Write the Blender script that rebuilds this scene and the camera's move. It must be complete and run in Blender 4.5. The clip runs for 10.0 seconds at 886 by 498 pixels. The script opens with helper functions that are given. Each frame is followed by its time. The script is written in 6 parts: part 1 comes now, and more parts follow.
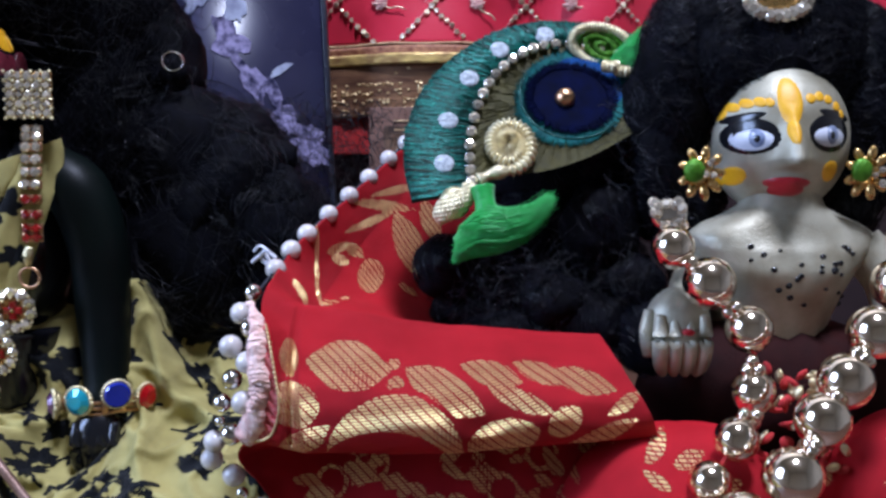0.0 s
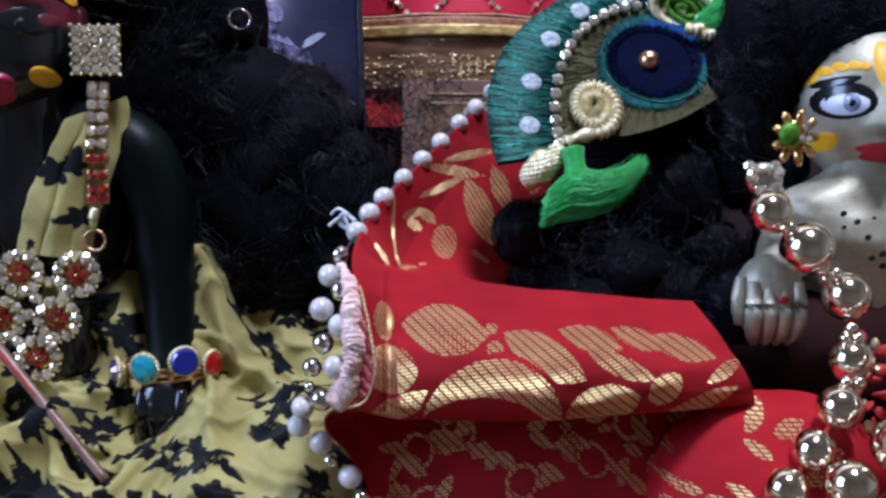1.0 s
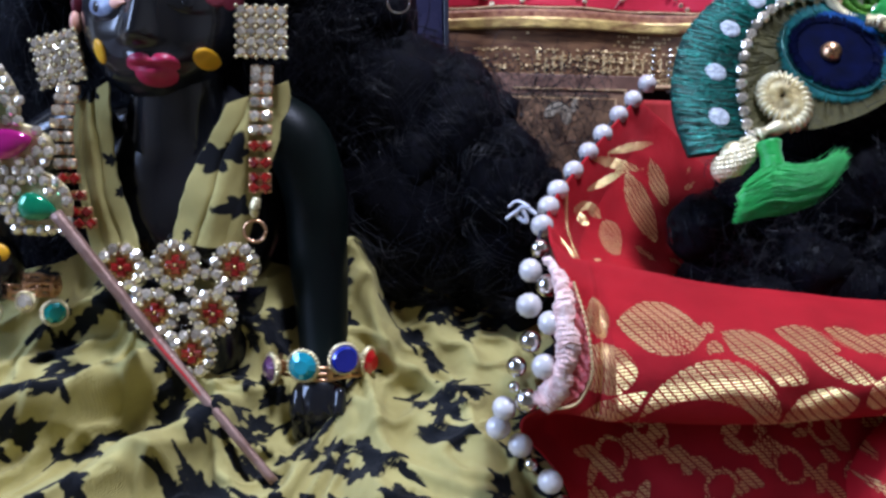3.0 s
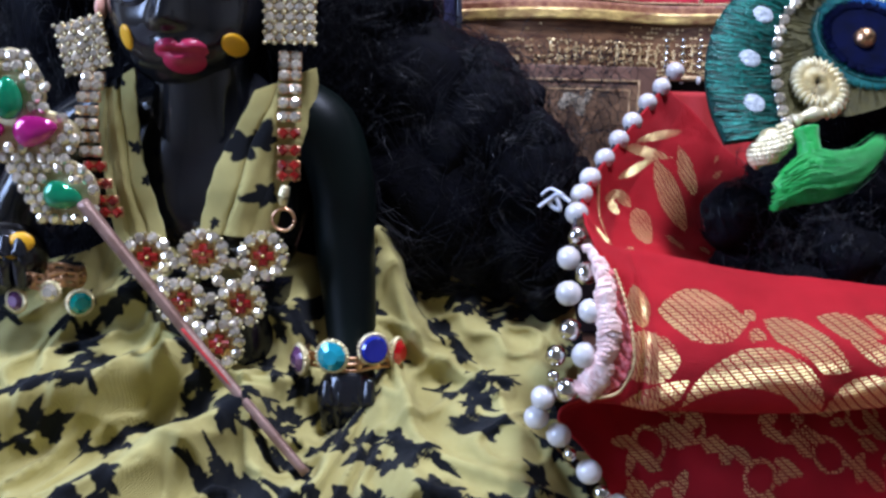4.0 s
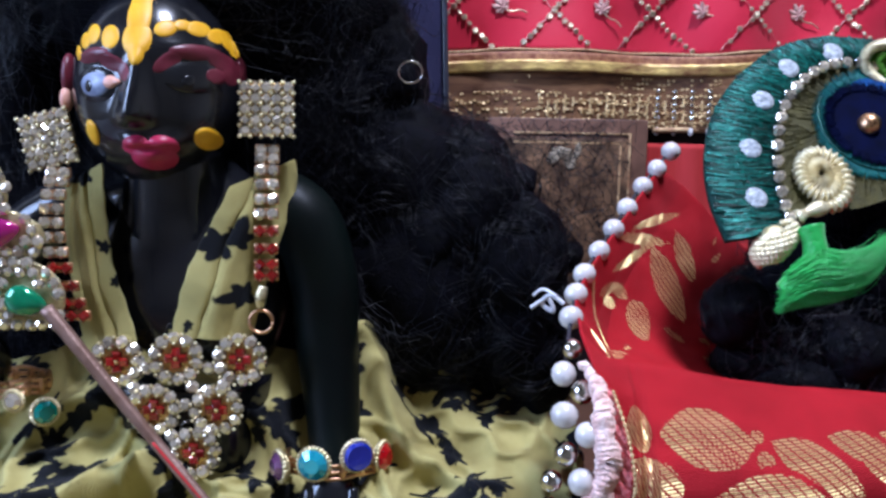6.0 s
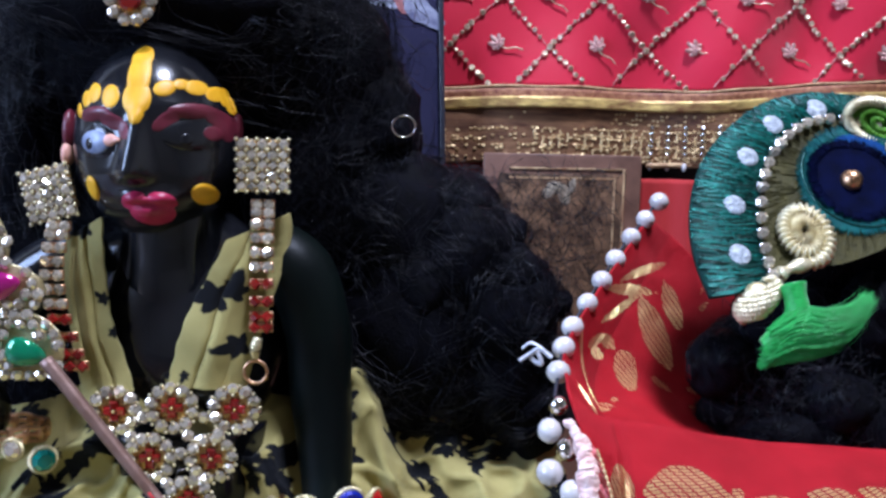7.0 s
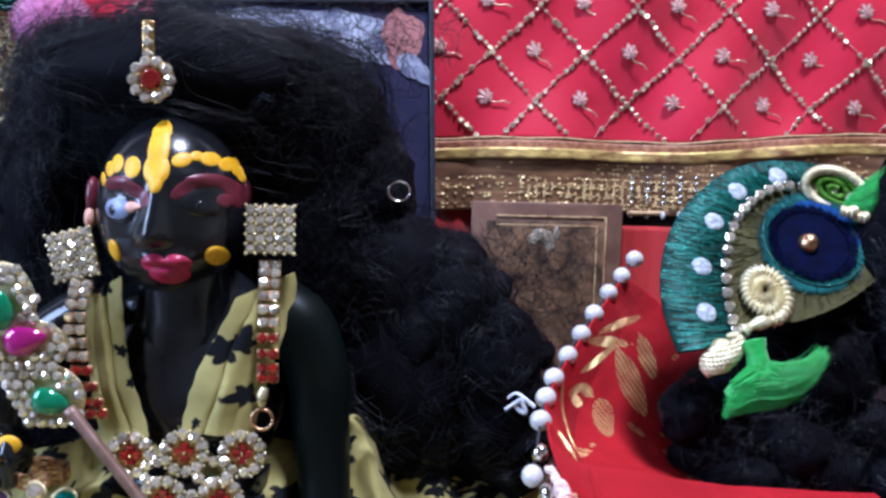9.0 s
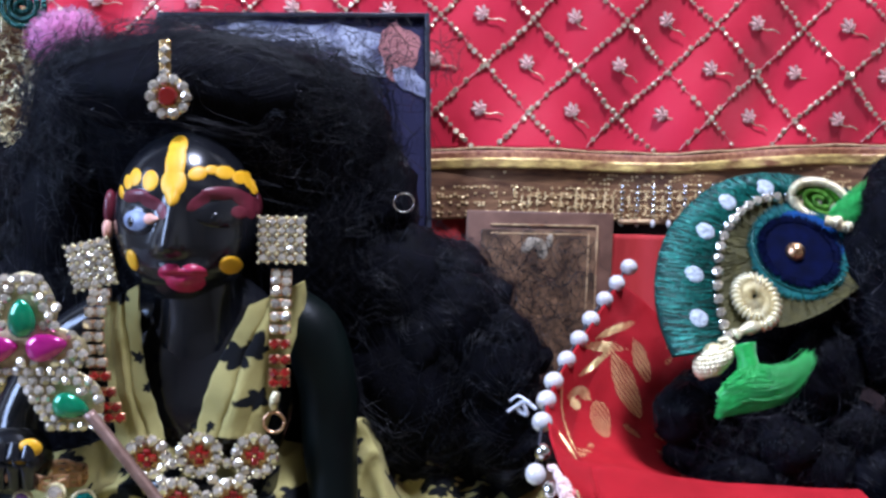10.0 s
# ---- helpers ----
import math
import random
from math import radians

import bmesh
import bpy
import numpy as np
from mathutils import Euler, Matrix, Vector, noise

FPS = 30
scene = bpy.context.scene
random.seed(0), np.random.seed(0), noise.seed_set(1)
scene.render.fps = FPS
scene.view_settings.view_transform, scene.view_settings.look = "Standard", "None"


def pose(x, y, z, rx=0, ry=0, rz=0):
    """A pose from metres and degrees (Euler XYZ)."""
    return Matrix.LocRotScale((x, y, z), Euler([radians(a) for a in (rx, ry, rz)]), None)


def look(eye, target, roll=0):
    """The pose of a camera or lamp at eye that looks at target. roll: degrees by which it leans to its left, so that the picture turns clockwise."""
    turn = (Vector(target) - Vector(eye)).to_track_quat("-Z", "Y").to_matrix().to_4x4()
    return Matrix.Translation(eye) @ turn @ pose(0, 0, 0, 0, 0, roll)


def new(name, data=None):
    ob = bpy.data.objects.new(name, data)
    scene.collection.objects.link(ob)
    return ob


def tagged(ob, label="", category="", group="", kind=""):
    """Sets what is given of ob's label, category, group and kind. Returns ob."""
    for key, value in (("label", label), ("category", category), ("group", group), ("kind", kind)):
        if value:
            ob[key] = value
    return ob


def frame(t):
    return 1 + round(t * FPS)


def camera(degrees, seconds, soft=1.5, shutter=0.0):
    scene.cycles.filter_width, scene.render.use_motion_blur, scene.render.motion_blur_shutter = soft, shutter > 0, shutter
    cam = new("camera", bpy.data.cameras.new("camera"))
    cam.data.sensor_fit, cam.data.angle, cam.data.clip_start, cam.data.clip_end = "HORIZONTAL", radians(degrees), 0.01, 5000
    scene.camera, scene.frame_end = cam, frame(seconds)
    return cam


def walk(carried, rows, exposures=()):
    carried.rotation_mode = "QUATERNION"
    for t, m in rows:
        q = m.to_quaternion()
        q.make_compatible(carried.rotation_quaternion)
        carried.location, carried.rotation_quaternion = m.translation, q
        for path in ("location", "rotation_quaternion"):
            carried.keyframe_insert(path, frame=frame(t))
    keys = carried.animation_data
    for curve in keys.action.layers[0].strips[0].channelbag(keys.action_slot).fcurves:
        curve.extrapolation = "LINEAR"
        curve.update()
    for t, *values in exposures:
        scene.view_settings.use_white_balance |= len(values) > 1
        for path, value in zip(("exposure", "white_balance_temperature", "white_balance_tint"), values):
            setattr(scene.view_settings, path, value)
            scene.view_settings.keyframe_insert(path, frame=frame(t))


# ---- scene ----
cam = camera(49.3, 10.0, soft=2.8)
METRES, EYE, TILT, LEAN, TURN = 0.15, 0.11, -8.0, 0.0, 0.0
ROWS = [
    (0.0, 0.0, 0.0, 0.0, -0.0, 0.0, -0.0),
    (0.5, -0.0724, 0.0052, -0.0298, 0.06, -0.55, -0.25),
    (1.0, -0.1415, 0.0382, -0.0312, -1.18, -0.79, -0.5),
    (1.5, -0.2059, 0.0464, -0.0483, -2.18, -0.97, -0.76),
    (2.0, -0.2807, 0.0547, -0.0521, -2.11, -0.93, -1.05),
    (2.5, -0.3553, 0.0468, -0.0488, -2.34, -0.82, -1.27),
    (3.0, -0.4026, 0.1001, -0.0424, -2.21, -0.81, -1.2),
    (4.5, -0.4579, 0.1316, -0.0551, -2.79, -1.13, -1.02),
    (5.0, -0.4527, 0.1634, -0.0241, -2.88, -0.9, -0.84),
    (5.5, -0.4495, 0.1831, 0.003, -3.09, -0.96, -0.62),
    (6.0, -0.4474, 0.1866, 0.0548, -3.25, -0.12, -0.64),
    (7.5, -0.4354, 0.1462, 0.1146, -3.12, 0.86, -1.03),
    (8.0, -0.4415, 0.1376, 0.1252, -2.96, 1.31, -0.99),
    (8.5, -0.4474, 0.0698, 0.1273, -3.57, 2.01, -0.95),
    (9.0, -0.4512, 0.0441, 0.1434, -3.95, 2.44, -1.05),
    (9.5, -0.4846, -0.0052, 0.1405, -4.47, 2.77, -0.96),
    (10.0, -0.4826, -0.0144, 0.1436, -4.79, 2.87, -0.87),
]
EXPOSURES = ((0.0, -0.32), (1.0, -0.42), (3.0, -0.23), (4.5, -0.03), (5.5, -0.18), (6.0, -0.12), (7.5, -0.07), (9.0, 0.05), (10.0, 0.08))
walk(cam, [(t, pose(0, 0, EYE, TILT, LEAN, TURN) @ pose(METRES * x, METRES * y, METRES * z, 90 + pitch, roll, yaw)) for t, x, y, z, yaw, pitch, roll in ROWS], EXPOSURES)

# ---- light: a window on the left, a ceiling lamp above and in front ----
world = bpy.data.worlds.new("world")
scene.world = world
world.use_nodes = True
world.node_tree.nodes["Background"].inputs[0].default_value = (0.75, 0.85, 1.0, 1)
world.node_tree.nodes["Background"].inputs[1].default_value = 0.10


def area_lamp(name, eye, target, sx, sy, power, colour):
    data = bpy.data.lights.new(name, "AREA")
    data.shape, data.size, data.size_y, data.energy, data.color = "RECTANGLE", sx, sy, power, colour
    ob = new(name, data)
    ob.matrix_world = look(eye, target)
    return ob


area_lamp("window_light", (-0.95, -0.12, 0.46), (-0.05, 0.22, 0.08), 0.40, 0.55, 11.5, (0.60, 0.82, 1.38))
area_lamp("ceiling_lamp_light", (0.10, -0.06, 1.10), (0.0, 0.25, 0.08), 0.16, 0.16, 18.0, (0.86, 0.95, 1.30))

# ---- helpers for building; lengths in millimetres ----
MM = 0.001
rnd = random.Random(7)


def link(name, mesh, parent=None):
    ob = new(name, mesh)
    if parent is not None:
        ob.parent = parent
        if parent.type == "EMPTY":
            ob.matrix_parent_inverse = Matrix.Translation(-parent.location)
    return ob


def thing(name, base, label, category, group="", kind=""):
    ob = new(name)
    ob.empty_display_size = 0.005
    ob.location = Vector(base) * MM
    return tagged(ob, label, category, group, kind)


def to_mesh(bm, mats, smooth=True, name="mesh"):
    me = bpy.data.meshes.new(name)
    bm.normal_update()
    bm.to_mesh(me)
    bm.free()
    for m in (mats if isinstance(mats, (list, tuple)) else [mats]):
        me.materials.append(m)
    if smooth:
        me.polygons.foreach_set("use_smooth", [True] * len(me.polygons))
    return me


def part(name, bm, mats, parent=None, label="", smooth=True):
    ob = link(name, to_mesh(bm, mats, smooth, name), parent)
    return tagged(ob, label)


def piece(name, mesh, m, parent):
    ob = link(name, mesh, parent)
    ob.matrix_basis = m
    return ob


def verts_faces(verts, faces, mats, name, parent=None, smooth=True, attrs=None, midx=None):
    me = bpy.data.meshes.new(name)
    me.from_pydata([tuple(v) for v in np.asarray(verts, float) * MM], [], [tuple(int(i) for i in f) for f in faces])
    for m in (mats if isinstance(mats, (list, tuple)) else [mats]):
        me.materials.append(m)
    if smooth:
        me.polygons.foreach_set("use_smooth", [True] * len(me.polygons))
    for key, val in (attrs or {}).items():
        a = me.attributes.new(key, "FLOAT", "POINT")
        a.data.foreach_set("value", np.asarray(val, dtype=np.float32).ravel())
    if midx is not None:
        me.polygons.foreach_set("material_index", midx)
    me.update()
    return link(name, me, parent)


def grid_faces(nu, nv):
    i, j = np.meshgrid(np.arange(nu - 1), np.arange(nv - 1), indexing="ij")
    a = (i * nv + j).ravel()
    return np.stack([a, a + nv, a + nv + 1, a + 1], 1)


def thick(ob, mm):
    mod = ob.modifiers.new("thickness", "SOLIDIFY")
    mod.thickness, mod.offset = mm * MM, -1
    return ob


def ell(bm, c, r, seg=20, rings=12, rot=None, mi=0):
    m = Matrix.Translation(Vector(c) * MM) @ (rot or Matrix.Identity(4)) @ Matrix.Diagonal((r[0] * MM, r[1] * MM, r[2] * MM, 1))
    top, bottom = bm.verts.new(m @ Vector((0, 0, 1))), bm.verts.new(m @ Vector((0, 0, -1)))
    rows = []
    for k in range(1, rings):
        b = math.pi * k / rings
        rows.append([bm.verts.new(m @ Vector((math.sin(b) * math.cos(2 * math.pi * q / seg), math.sin(b) * math.sin(2 * math.pi * q / seg), math.cos(b)))) for q in range(seg)])
    for q in range(seg):
        p = (q + 1) % seg
        bm.faces.new((top, rows[0][q], rows[0][p])).material_index = mi
        bm.faces.new((bottom, rows[-1][p], rows[-1][q])).material_index = mi
        for a, b in zip(rows, rows[1:]):
            bm.faces.new((a[q], b[q], b[p], a[p])).material_index = mi


def box(bm, lo, hi, bevel=0.0, mi=0, rot=None):
    c = [(a + b) / 2 * MM for a, b in zip(lo, hi)]
    s = [(b - a) * MM for a, b in zip(lo, hi)]
    m = Matrix.Translation(c) @ (rot or Matrix.Identity(4)) @ Matrix.Diagonal((*s, 1))
    vs = [bm.verts.new(m @ Vector((x, y, z))) for x in (-0.5, 0.5) for y in (-0.5, 0.5) for z in (-0.5, 0.5)]
    fs = [bm.faces.new([vs[k] for k in q]) for q in ((0, 1, 3, 2), (4, 6, 7, 5), (0, 4, 5, 1), (2, 3, 7, 6), (0, 2, 6, 4), (1, 5, 7, 3))]
    for f in fs:
        f.material_index = mi
    if bevel:
        es = list({e for f in fs for e in f.edges})
        bmesh.ops.bevel(bm, geom=es, offset=bevel * MM, segments=2, affect="EDGES", profile=0.5)


def prism(bm, rim, depth, mi=0):
    """A flat piece that faces -y, with its own thickness."""
    back = [bm.verts.new(v.co + Vector((0, depth * MM, 0))) for v in rim]
    n = len(rim)
    bm.faces.new(rim).material_index = mi
    bm.faces.new(back[::-1]).material_index = mi
    for i in range(n):
        bm.faces.new((rim[i], back[i], back[(i + 1) % n], rim[(i + 1) % n])).material_index = mi


def spline(pts, n):
    p = np.asarray(pts, float)
    k = len(p)
    t = np.linspace(0, k - 1, n)
    i = np.clip(t.astype(int), 0, k - 2)
    f = (t - i)[:, None]
    p0, p1, p2, p3 = p[np.clip(i - 1, 0, k - 1)], p[i], p[i + 1], p[np.clip(i + 2, 0, k - 1)]
    return 0.5 * (2 * p1 + (p2 - p0) * f + (2 * p0 - 5 * p1 + 4 * p2 - p3) * f ** 2 + (3 * p1 - p0 - 3 * p2 + p3) * f ** 3)


def tube(bm, pts, radii, seg=8, n=None, mi=0, ridges=0, ridge=0.0):
    """A tube through points, with a radius at each; capped."""
    n = n or len(pts) * 4
    c = spline(pts, n)
    r = spline(np.atleast_2d(np.broadcast_to(np.asarray(radii, float), (len(pts),))).T, n)[:, 0]
    if ridges:
        r = r * (1 + ridge * np.cos(np.arange(n) / n * ridges * 2 * math.pi))
    tan = np.gradient(c, axis=0)
    up = np.array([0.0, 0.0, 1.0])
    rings = []
    for q, d, rad in zip(c, tan, r):
        d = d / (np.linalg.norm(d) + 1e-9)
        a = np.cross(d, up)
        if np.linalg.norm(a) < 0.05:
            a = np.cross(d, [0.0, 1.0, 0.0])
        a /= np.linalg.norm(a)
        b = np.cross(a, d)
        rings.append([bm.verts.new(Vector(q + rad * (math.cos(2 * math.pi * s / seg) * a + math.sin(2 * math.pi * s / seg) * b)) * MM) for s in range(seg)])
    for a, b in zip(rings, rings[1:]):
        for s in range(seg):
            bm.faces.new((a[s], a[(s + 1) % seg], b[(s + 1) % seg], b[s])).material_index = mi
    bm.faces.new(rings[0][::-1]).material_index = mi
    bm.faces.new(rings[-1]).material_index = mi


def strands(lines, width, mat, name, parent, kind=""):
    """Many fine three-sided threads in one mesh; lines: arrays of points."""
    vs, fs, k = [], [], 0
    for ln in lines:
        n = len(ln)
        tan = np.gradient(ln, axis=0)
        side = np.cross(tan, [0.3, 1.0, 0.2])
        side /= np.linalg.norm(side, axis=1)[:, None] + 1e-9
        up = np.cross(side, tan)
        up /= np.linalg.norm(up, axis=1)[:, None] + 1e-9
        w = width * (1 - 0.75 * np.linspace(0, 1, n) ** 3)[:, None]
        ring = np.stack([ln + side * w, ln - side * w * 0.5 + up * w * 0.87, ln - side * w * 0.5 - up * w * 0.87], 1)
        vs.append(ring.reshape(-1, 3))
        for i in range(n - 1):
            for s in range(3):
                a, b = k + i * 3 + s, k + i * 3 + (s + 1) % 3
                fs.append((a, b, b + 3, a + 3))
        k += n * 3
    ob = verts_faces(np.concatenate(vs), fs, mat, name, parent)
    return tagged(ob, kind=kind)


# ---- materials ----
def node_mat(name):
    m = bpy.data.materials.new(name)
    m.use_nodes = True
    nt = m.node_tree
    return m, nt, nt.nodes["Principled BSDF"]


def setv(bsdf, **kw):
    names = dict(col="Base Color", rough="Roughness", metal="Metallic", spec="Specular IOR Level", coat="Coat Weight", coatr="Coat Roughness",
                 sheen="Sheen Weight", trans="Transmission Weight", ior="IOR", sss="Subsurface Weight")
    for k, v in kw.items():
        bsdf.inputs[names[k]].default_value = (*v, 1) if k == "col" else v


def mottled(name, col, dark, scale=300.0, rough=0.5, metal=0.0, bump=0.2, bscale=2500.0, per_object=0.0, per_island=0.0, stretch=(1, 1, 1), **kw):
    """A surface of two tones mixed by coarse noise, with fine grain in relief."""
    m, nt, b = node_mat(name)
    setv(b, rough=rough, metal=metal, **kw)
    co = nt.nodes.new("ShaderNodeTexCoord")
    mp = nt.nodes.new("ShaderNodeMapping")
    mp.inputs["Scale"].default_value = stretch
    nt.links.new(co.outputs["Object"], mp.inputs["Vector"])
    n1 = nt.nodes.new("ShaderNodeTexNoise")
    n1.inputs["Scale"].default_value, n1.inputs["Detail"].default_value = scale, 5
    n2 = nt.nodes.new("ShaderNodeTexNoise")
    n2.inputs["Scale"].default_value, n2.inputs["Detail"].default_value = bscale, 3
    for n in (n1, n2):
        nt.links.new(mp.outputs[0], n.inputs["Vector"])
    ramp = nt.nodes.new("ShaderNodeMapRange")
    ramp.inputs[1].default_value, ramp.inputs[2].default_value = 0.3, 0.7
    nt.links.new(n1.outputs[0], ramp.inputs[0])
    mix = nt.nodes.new("ShaderNodeMix")
    mix.data_type = "RGBA"
    mix.inputs[6].default_value, mix.inputs[7].default_value = (*dark, 1), (*col, 1)
    nt.links.new(ramp.outputs[0], mix.inputs[0])
    out = mix.outputs[2]
    if per_object or per_island:
        info = nt.nodes.new("ShaderNodeObjectInfo" if per_object else "ShaderNodeNewGeometry")
        spread = per_object or per_island
        hsv = nt.nodes.new("ShaderNodeHueSaturation")
        mr = nt.nodes.new("ShaderNodeMapRange")
        mr.inputs[3].default_value, mr.inputs[4].default_value = 1 - spread, 1 + spread
        nt.links.new(info.outputs["Random" if per_object else "Random Per Island"], mr.inputs[0])
        nt.links.new(mr.outputs[0], hsv.inputs["Value"])
        nt.links.new(out, hsv.inputs["Color"])
        out = hsv.outputs[0]
    nt.links.new(out, b.inputs["Base Color"])
    rr = nt.nodes.new("ShaderNodeMapRange")
    rr.inputs[3].default_value, rr.inputs[4].default_value = max(rough - 0.08, 0.02), min(rough + 0.12, 1)
    nt.links.new(n1.outputs[0], rr.inputs[0])
    nt.links.new(rr.outputs[0], b.inputs["Roughness"])
    bp = nt.nodes.new("ShaderNodeBump")
    bp.inputs["Strength"].default_value, bp.inputs["Distance"].default_value = bump, 0.0004
    nt.links.new(n2.outputs[0], bp.inputs["Height"])
    nt.links.new(bp.outputs[0], b.inputs["Normal"])
    return m


def printed(name, ground, ground2, ink, ink_metal=0.0, ink_rough=0.7, weave=0.35, rough=0.8, dash=False, edge=0.12, sheen=0.2, spec=0.3):
    """Woven cloth with a motif given by the mesh's signed distance 'ink' in millimetres; 'pu' and 'pv' run along warp and weft."""
    m, nt, b = node_mat(name)
    N, L = nt.nodes.new, nt.links.new
    setv(b, sheen=sheen, spec=spec)

    def attr(key):
        a = N("ShaderNodeAttribute")
        a.attribute_name = key
        return a.outputs["Fac"]

    def math2(op, a, c):
        q = N("ShaderNodeMath")
        q.operation = op
        for i, v in enumerate((a, c)):
            if isinstance(v, (int, float)):
                q.inputs[i].default_value = v
            else:
                L(v, q.inputs[i])
        return q.outputs[0]

    def rng(v, a, c, lo=0.0, hi=1.0):
        q = N("ShaderNodeMapRange")
        q.inputs[1].default_value, q.inputs[2].default_value, q.inputs[3].default_value, q.inputs[4].default_value = a, c, lo, hi
        L(v, q.inputs[0])
        return q.outputs[0]

    pu, pv = attr("pu"), attr("pv")
    co = N("ShaderNodeTexCoord")
    wob = N("ShaderNodeTexNoise")
    wob.inputs["Scale"].default_value, wob.inputs["Detail"].default_value = 1500, 3
    L(co.outputs["Object"], wob.inputs["Vector"])
    big = N("ShaderNodeTexNoise")
    big.inputs["Scale"].default_value, big.inputs["Detail"].default_value = 90, 4
    L(co.outputs["Object"], big.inputs["Vector"])
    sd = math2("ADD", attr("ink"), math2("MULTIPLY", math2("SUBTRACT", wob.outputs[0], 0.5), 0.5))
    mask = rng(sd, -edge, edge, 1.0, 0.0)
    warp = math2("SINE", math2("MULTIPLY", pu, 2 * math.pi / weave), 0)
    weft = math2("SINE", math2("MULTIPLY", pv, 2 * math.pi / weave), 0)
    height = math2("MULTIPLY", warp, weft)
    if dash:
        gap = rng(math2("SINE", math2("MULTIPLY", math2("ADD", pu, math2("MULTIPLY", pv, 0.85)), 2 * math.pi / 1.75), 0), 0.62, 0.92, 1.0, 0.12)
        row = rng(math2("SINE", math2("MULTIPLY", pv, 2 * math.pi / 0.62), 0), -0.9, 0.0, 0.15, 1.0)
        dots = rng(math2("SINE", math2("MULTIPLY", pu, 2 * math.pi / 0.75), 0), -0.9, -0.2, 0.45, 1.0)
        worn = rng(big.outputs[0], 0.32, 0.52, 0.45, 1.0)
        mask = math2("MULTIPLY", math2("MULTIPLY", math2("MULTIPLY", mask, gap), math2("MULTIPLY", row, dots)), worn)
        mask = rng(mask, 0.22, 0.42)
        height = math2("ADD", math2("MULTIPLY", height, 0.4), math2("MULTIPLY", math2("SINE", math2("MULTIPLY", pv, 2 * math.pi / 0.55), 0), math2("MULTIPLY", mask, 1.2)))
    gm = N("ShaderNodeMix")
    gm.data_type = "RGBA"
    gm.inputs[6].default_value, gm.inputs[7].default_value = (*ground2, 1), (*ground, 1)
    L(rng(big.outputs[0], 0.3, 0.7), gm.inputs[0])
    cm = N("ShaderNodeMix")
    cm.data_type = "RGBA"
    cm.inputs[7].default_value = (*ink, 1)
    L(gm.outputs[2], cm.inputs[6])
    L(mask, cm.inputs[0])
    L(cm.outputs[2], b.inputs["Base Color"])
    L(rng(mask, 0, 1, 0.0, ink_metal), b.inputs["Metallic"])
    L(rng(mask, 0, 1, rough, ink_rough), b.inputs["Roughness"])
    bp = N("ShaderNodeBump")
    bp.inputs["Strength"].default_value, bp.inputs["Distance"].default_value = 0.7, 0.0002 if dash else 0.00012
    L(height, bp.inputs["Height"])
    L(bp.outputs[0], b.inputs["Normal"])
    return m


M_black = mottled("black_lacquer", (0.010, 0.011, 0.013), (0.006, 0.006, 0.008), 120, rough=0.17, bump=0.05, spec=0.42, coat=0.3, coatr=0.05)
M_yellow = mottled("yellow_paint", (0.85, 0.45, 0.02), (0.75, 0.36, 0.01), 400, rough=0.45, bump=0.1)
M_maroon = mottled("maroon_paint", (0.16, 0.02, 0.035), (0.10, 0.012, 0.02), 300, rough=0.35, bump=0.1)
M_lip = mottled("crimson_paint", (0.50, 0.025, 0.085), (0.36, 0.015, 0.055), 400, rough=0.35, bump=0.1)
M_eye = mottled("grey_blue_paint", (0.30, 0.36, 0.50), (0.14, 0.17, 0.26), 500, rough=0.3, bump=0.1)
M_peach = mottled("peach_paint", (0.75, 0.38, 0.28), (0.6, 0.3, 0.22), 500, rough=0.4, bump=0.1)
M_white = mottled("white_paint", (0.75, 0.78, 0.85), (0.6, 0.63, 0.72), 500, rough=0.3, bump=0.1)
M_red = mottled("red_paint", (0.5, 0.02, 0.03), (0.38, 0.012, 0.02), 400, rough=0.3, bump=0.1)
M_silver = mottled("worn_silver", (0.52, 0.49, 0.37), (0.28, 0.25, 0.17), 130, rough=0.40, metal=0.35, bump=0.3)
M_hair = mottled("black_hair", (0.008, 0.009, 0.014), (0.002, 0.002, 0.004), 500, rough=0.34, bump=0.1, spec=0.28)
M_hairbase = mottled("hair_mass", (0.004, 0.004, 0.007), (0.0015, 0.0015, 0.002), 400, rough=0.7, bump=0.5, bscale=1800, spec=0.06)
M_curl = mottled("glossy_black_hair", (0.003, 0.004, 0.008), (0.001, 0.001, 0.003), 500, rough=0.26, bump=0.1, spec=0.26)
M_sleeve = mottled("green_black_lacquer", (0.003, 0.0065, 0.0055), (0.002, 0.003, 0.003), 60, rough=0.40, bump=0.1, spec=0.14)
M_stone = mottled("rhinestone", (0.95, 0.87, 0.72), (0.52, 0.43, 0.31), 900, rough=0.09, metal=0.72, bump=0.0, per_object=0.3)
M_redstone = mottled("garnet_stone", (0.30, 0.012, 0.010), (0.18, 0.008, 0.006), 300, rough=0.08, metal=0.3, bump=0.0, per_object=0.3, coat=1.0)
M_gold = mottled("gold_metal", (0.85, 0.58, 0.24), (0.65, 0.40, 0.15), 500, rough=0.25, metal=1.0, bump=0.2)
M_rose = mottled("rose_gold_metal", (0.80, 0.48, 0.28), (0.55, 0.30, 0.16), 400, rough=0.28, metal=1.0, bump=0.25)
M_goldthread = mottled("gold_thread", (0.90, 0.80, 0.50), (0.62, 0.50, 0.25), 700, rough=0.34, metal=0.85, bump=0.5)
M_coil = mottled("cream_gold_wire", (0.90, 0.82, 0.56), (0.62, 0.52, 0.30), 700, rough=0.34, metal=0.5, bump=0.4)
